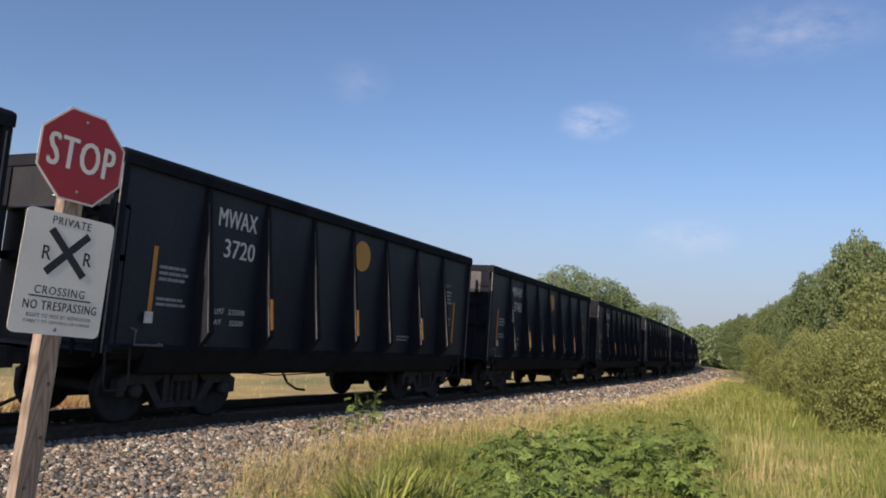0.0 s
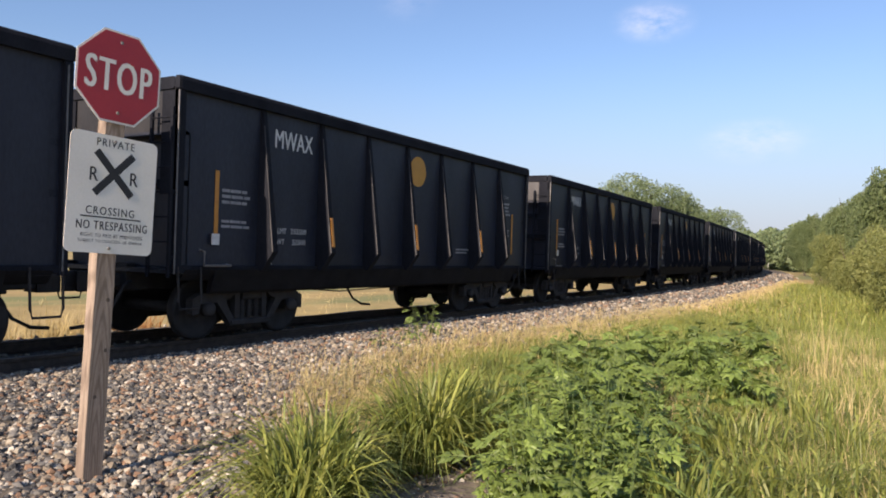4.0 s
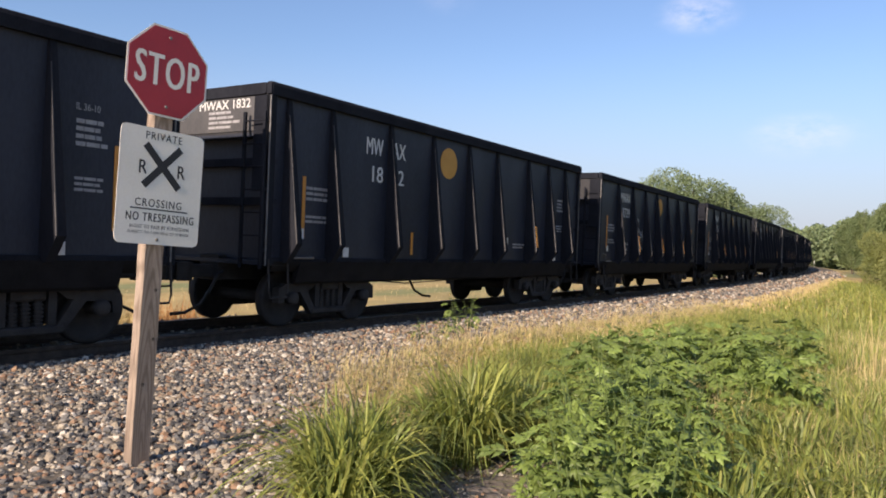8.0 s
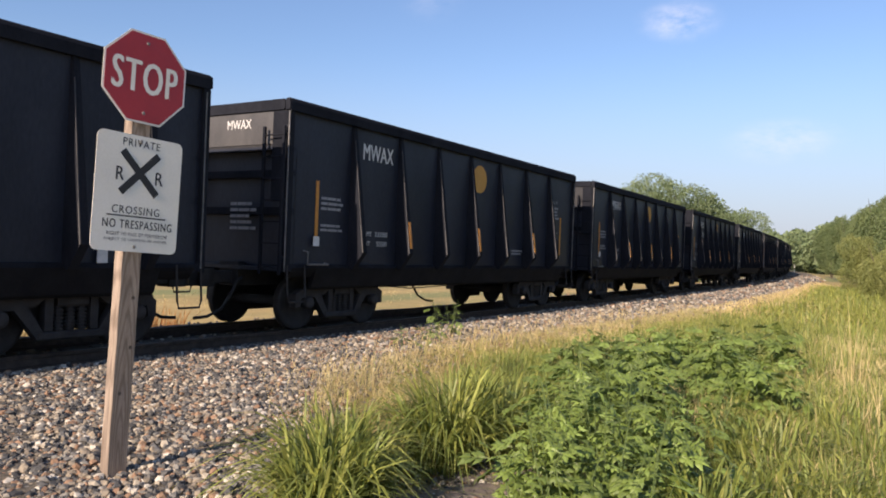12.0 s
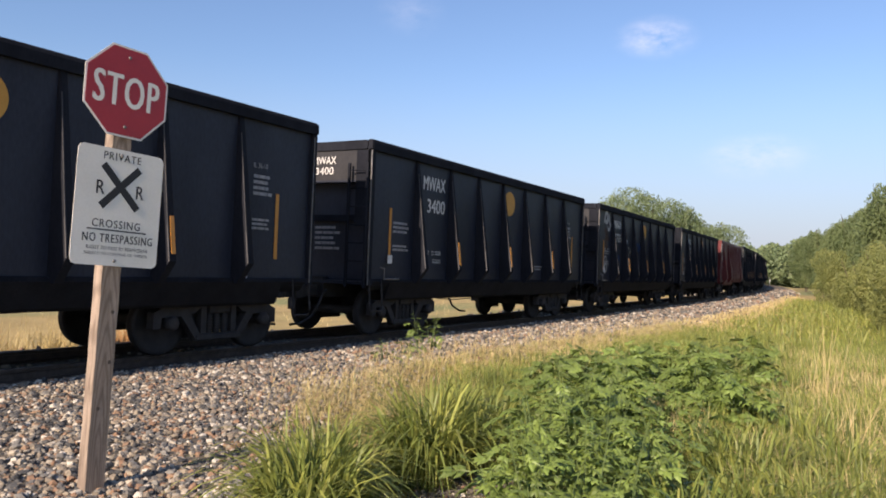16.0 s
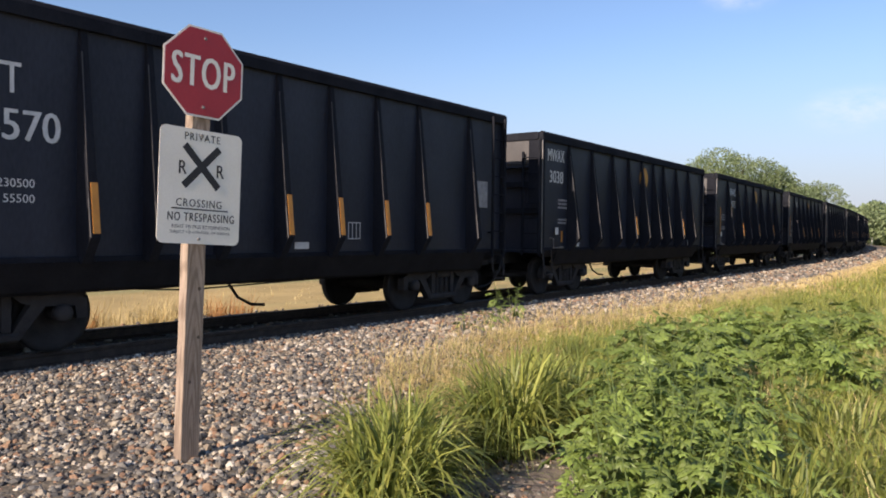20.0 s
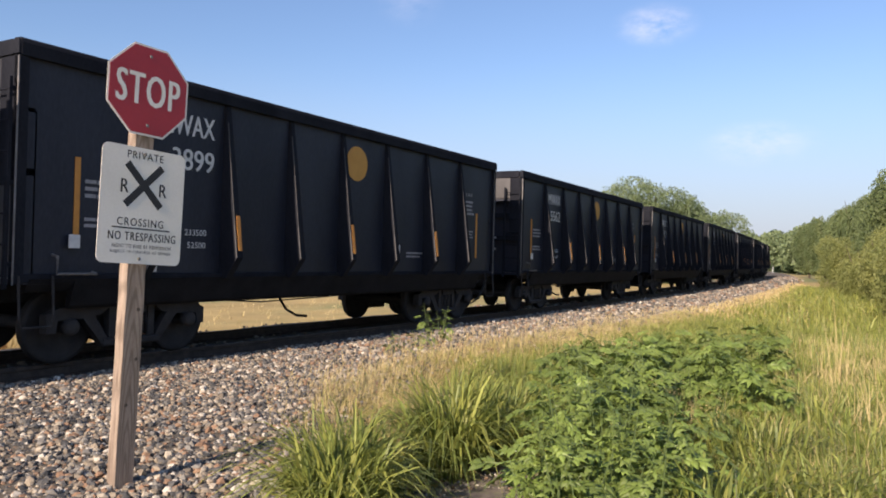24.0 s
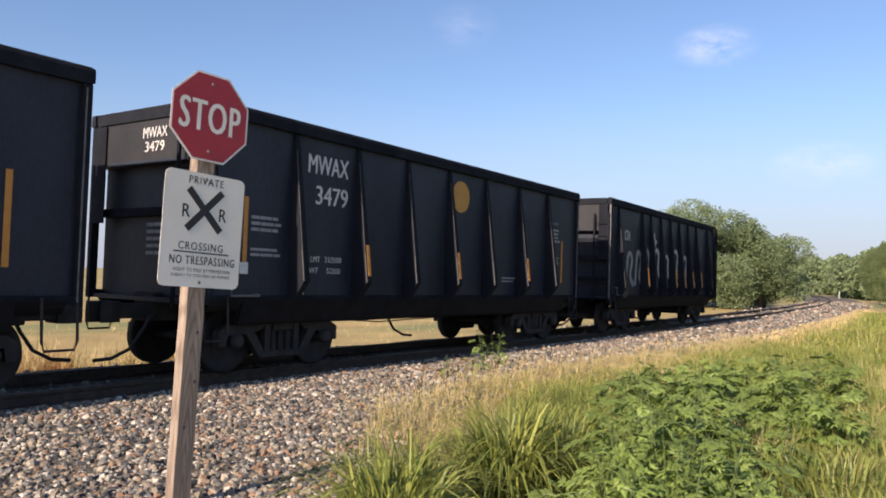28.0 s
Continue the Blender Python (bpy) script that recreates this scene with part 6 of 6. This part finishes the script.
def bush(seed, h, wide, leaves, label, group, leaf=0.05, paint=BUSH_LEAF):
    r = random.Random(seed)
    t = thing("bush", label, "bush", group)
    stem = Shape()
    for k in range(5):
        a = k * 1.3
        stem.tube([(0, 0, -0.2), (math.cos(a) * wide * 0.12, math.sin(a) * wide * 0.12, h * 0.35), (math.cos(a) * wide * 0.28, math.sin(a) * wide * 0.28, h * 0.8)], [0.06, 0.045, 0.012], 5)
    part("stem", stem, BARK, t)
    blobs = [(math.cos(k * 2.4) * wide * 0.3 * r.uniform(0.3, 1), math.sin(k * 2.4) * wide * 0.3 * r.uniform(0.3, 1), h * r.uniform(0.22, 0.74), wide * r.uniform(0.17, 0.28)) for k in range(10)]
    part("foliage", crown_mesh("foliage", blobs, leaves, leaf, paint, seed), paint, t)
    return t


def polar(az, dist):
    return dist * math.cos(radians(az)), dist * math.sin(radians(az))


trees = [tree(41, 12.5, 11.0, 30000, "broad green deciduous tree beyond the track", "trees beyond the track"), tree(42, 11.5, 10.0, 28000, "broad green deciduous tree beyond the track", "trees beyond the track"), tree(43, 10.0, 9.0, 26000, "green deciduous tree beyond the track", "trees beyond the track")]
# azimuth, distance, kind, scale
STAND = [(19.0, 106, 0, 1.07), (16.4, 104, 0, 1.13), (14.1, 106, 1, 1.09), (12.4, 108, 1, 1.0), (12.1, 118, 2, 0.95), (21.8, 112, 1, 1.02), (25.0, 118, 0, 0.97), (17.6, 122, 1, 1.0), (13.0, 120, 2, 0.9), (29, 125, 2, 1.0), (77.0, 240, 1, 0.85), (74.0, 260, 2, 0.7)]
seen = set()
for az, dist, k, sc in STAND:
    x, y = polar(az, dist)
    m = Matrix.LocRotScale((x, y, -1.2), Euler((0, 0, az)), (sc, sc, sc))
    if k in seen:
        copy_thing(trees[k], m).matrix_basis = m
    else:
        trees[k].matrix_basis = m
        seen.add(k)
bushes = [bush(61, 4.2, 5.0, 44000, "dense olive-green bush on the verge", "bushes along the verge"), bush(62, 3.2, 4.4, 40000, "yellow-olive thicket of tall weeds on the verge", "bushes along the verge", 0.042, BANK_LEAF), bush(63, 5.2, 5.4, 50000, "tall rounded green bush on the verge", "bushes along the verge")]
HEDGE = [(-17, 36, 0, 1.7, 2.26), (-13, 36, 2, 1.2, 1.6), (-9.5, 39, 0, 1.66, 2.37), (-6.6, 41, 2, 1.07, 1.72), (-4.2, 42, 0, 1.45, 2.41), (-2.2, 44, 2, 0.83, 1.67),
         (-0.4, 50, 0, 1.12, 2.24), (1.0, 58, 2, 0.76, 1.52), (2.2, 68, 0, 1.06, 2.11), (3.2, 80, 2, 0.76, 1.52), (4.2, 95, 0, 1.11, 2.22), (5.2, 115, 2, 0.82, 1.65),
         (-5.5, 34, 1, 1.49, 1.86), (-2.5, 35, 1, 1.19, 1.59), (0.2, 40, 1, 0.86, 1.23), (1.9, 47, 1, 0.79, 1.13), (3.0, 58, 1, 0.92, 1.31), (-8.5, 28, 1, 1.28, 1.6), (-4, 24, 1, 0.83, 1.03), (-0.9, 28, 1, 0.68, 0.97), (-13, 26, 1, 1.24, 1.55)]
seen = set()
for az, dist, k, wide_by, tall_by in HEDGE:
    x, y = polar(az, dist)
    m = Matrix.LocRotScale((x, y, -0.3), Euler((0, 0, az * 2.7)), (wide_by, wide_by, tall_by))
    if k in seen:
        copy_thing(bushes[k], m).matrix_basis = m
    else:
        bushes[k].matrix_basis = m
        seen.add(k)
far = tree(71, 8.0, 9.5, 5000, "distant green tree in the woods beyond the bend", "distant woods", 0.34)
first = True
for az, dist, sc in [(6.5, 190, 0.98), (5.9, 180, 1.02), (5.0, 170, 1.05), (3.8, 165, 1.1), (12.6, 205, 0.95), (13.2, 215, 0.9), (2.4, 160, 1.1), (1.0, 150, 1.1), (14.0, 220, 0.9), (6.5, 215, 1.1), (9.0, 300, 1.45), (10.2, 325, 1.5), (7.8, 270, 1.3), (5.6, 210, 1.15), (4.4, 205, 1.2), (7.4, 235, 1.1), (-1, 150, 1.1), (-4, 150, 1.2)]:
    x, y = polar(az, dist)
    m = Matrix.LocRotScale((x, y, -0.8), Euler((0, 0, az * 3.1)), (sc * 1.05, sc * 1.05, sc * 1.17))
    if first:
        far.matrix_basis, first = m, False
    else:
        copy_thing(far, m).matrix_basis = m
# small white trackside post at the bend
marker = thing("trackside_marker", "small white marker post beside the distant rails", "marker", at=pose(*beside(150, 2.6, 0)))
part("marker_post", Shape().box(-0.05, 0.05, -0.05, 0.05, -0.2, 1.3, 0.01), STENCIL, marker)
part("marker_plate", Shape().box(-0.2, 0.2, -0.07, -0.05, 1.0, 1.6), STENCIL, marker)

# ---- nearest ballast stones, one by one ----
stone_meshes = []
for k in range(10):
    for tone in range(2):
        stone_meshes.append(big_mesh("stone", STONES[k], np.zeros((0, 4), int), STONE_ONE, STONE_TRI))
for i, (x, y) in enumerate(near_xy):
    s = 0.027 * random.uniform(0.7, 1.3)
    ob = new("stone", stone_meshes[i % len(stone_meshes)])
    ob.parent = ballast
    ob.matrix_basis = Matrix.LocRotScale((x, y, float(ground_z(x, y)) + 0.012 + s * 0.3), Euler((random.uniform(0, 6), random.uniform(0, 6), random.uniform(0, 6))), (s, s, s * 0.9))

# ---- motion of the train ----
# seconds, and where the first car's rear end is along the track
AHEAD = [(t, p - 19.325 * t) for t, p in ((0, 18.25), (1, 18.12), (2, 16.83), (3, 17.08), (4.5, 16.41), (6, 15.96), (7, 15.05), (8, 15.78), (9, 14.87), (10, 15.46), (11, 14.88), (12.5, 14.98), (14, 15.34), (15, 16.22), (16, 15.77), (17, 16.63), (18, 16.18), (19, 16.61), (20, 17.57), (21, 17.30), (22.5, 17.69), (24, 18.68), (25, 18.24), (26, 18.36), (27, 19.22), (28, 18.55))]


def motions():
    """All cars run along the track together."""
    for n, kind, number, car in CARS:
        rows = []
        for t, p in AHEAD:
            x, y, a = track(p + PITCH * n - HALF + 0.245 + (0.61 if n == 42 else 0.0))
            rows.append((t, pose(x, y, RAIL_TOP, 0, 0, math.degrees(a))))
        walk(car, rows)


motions()
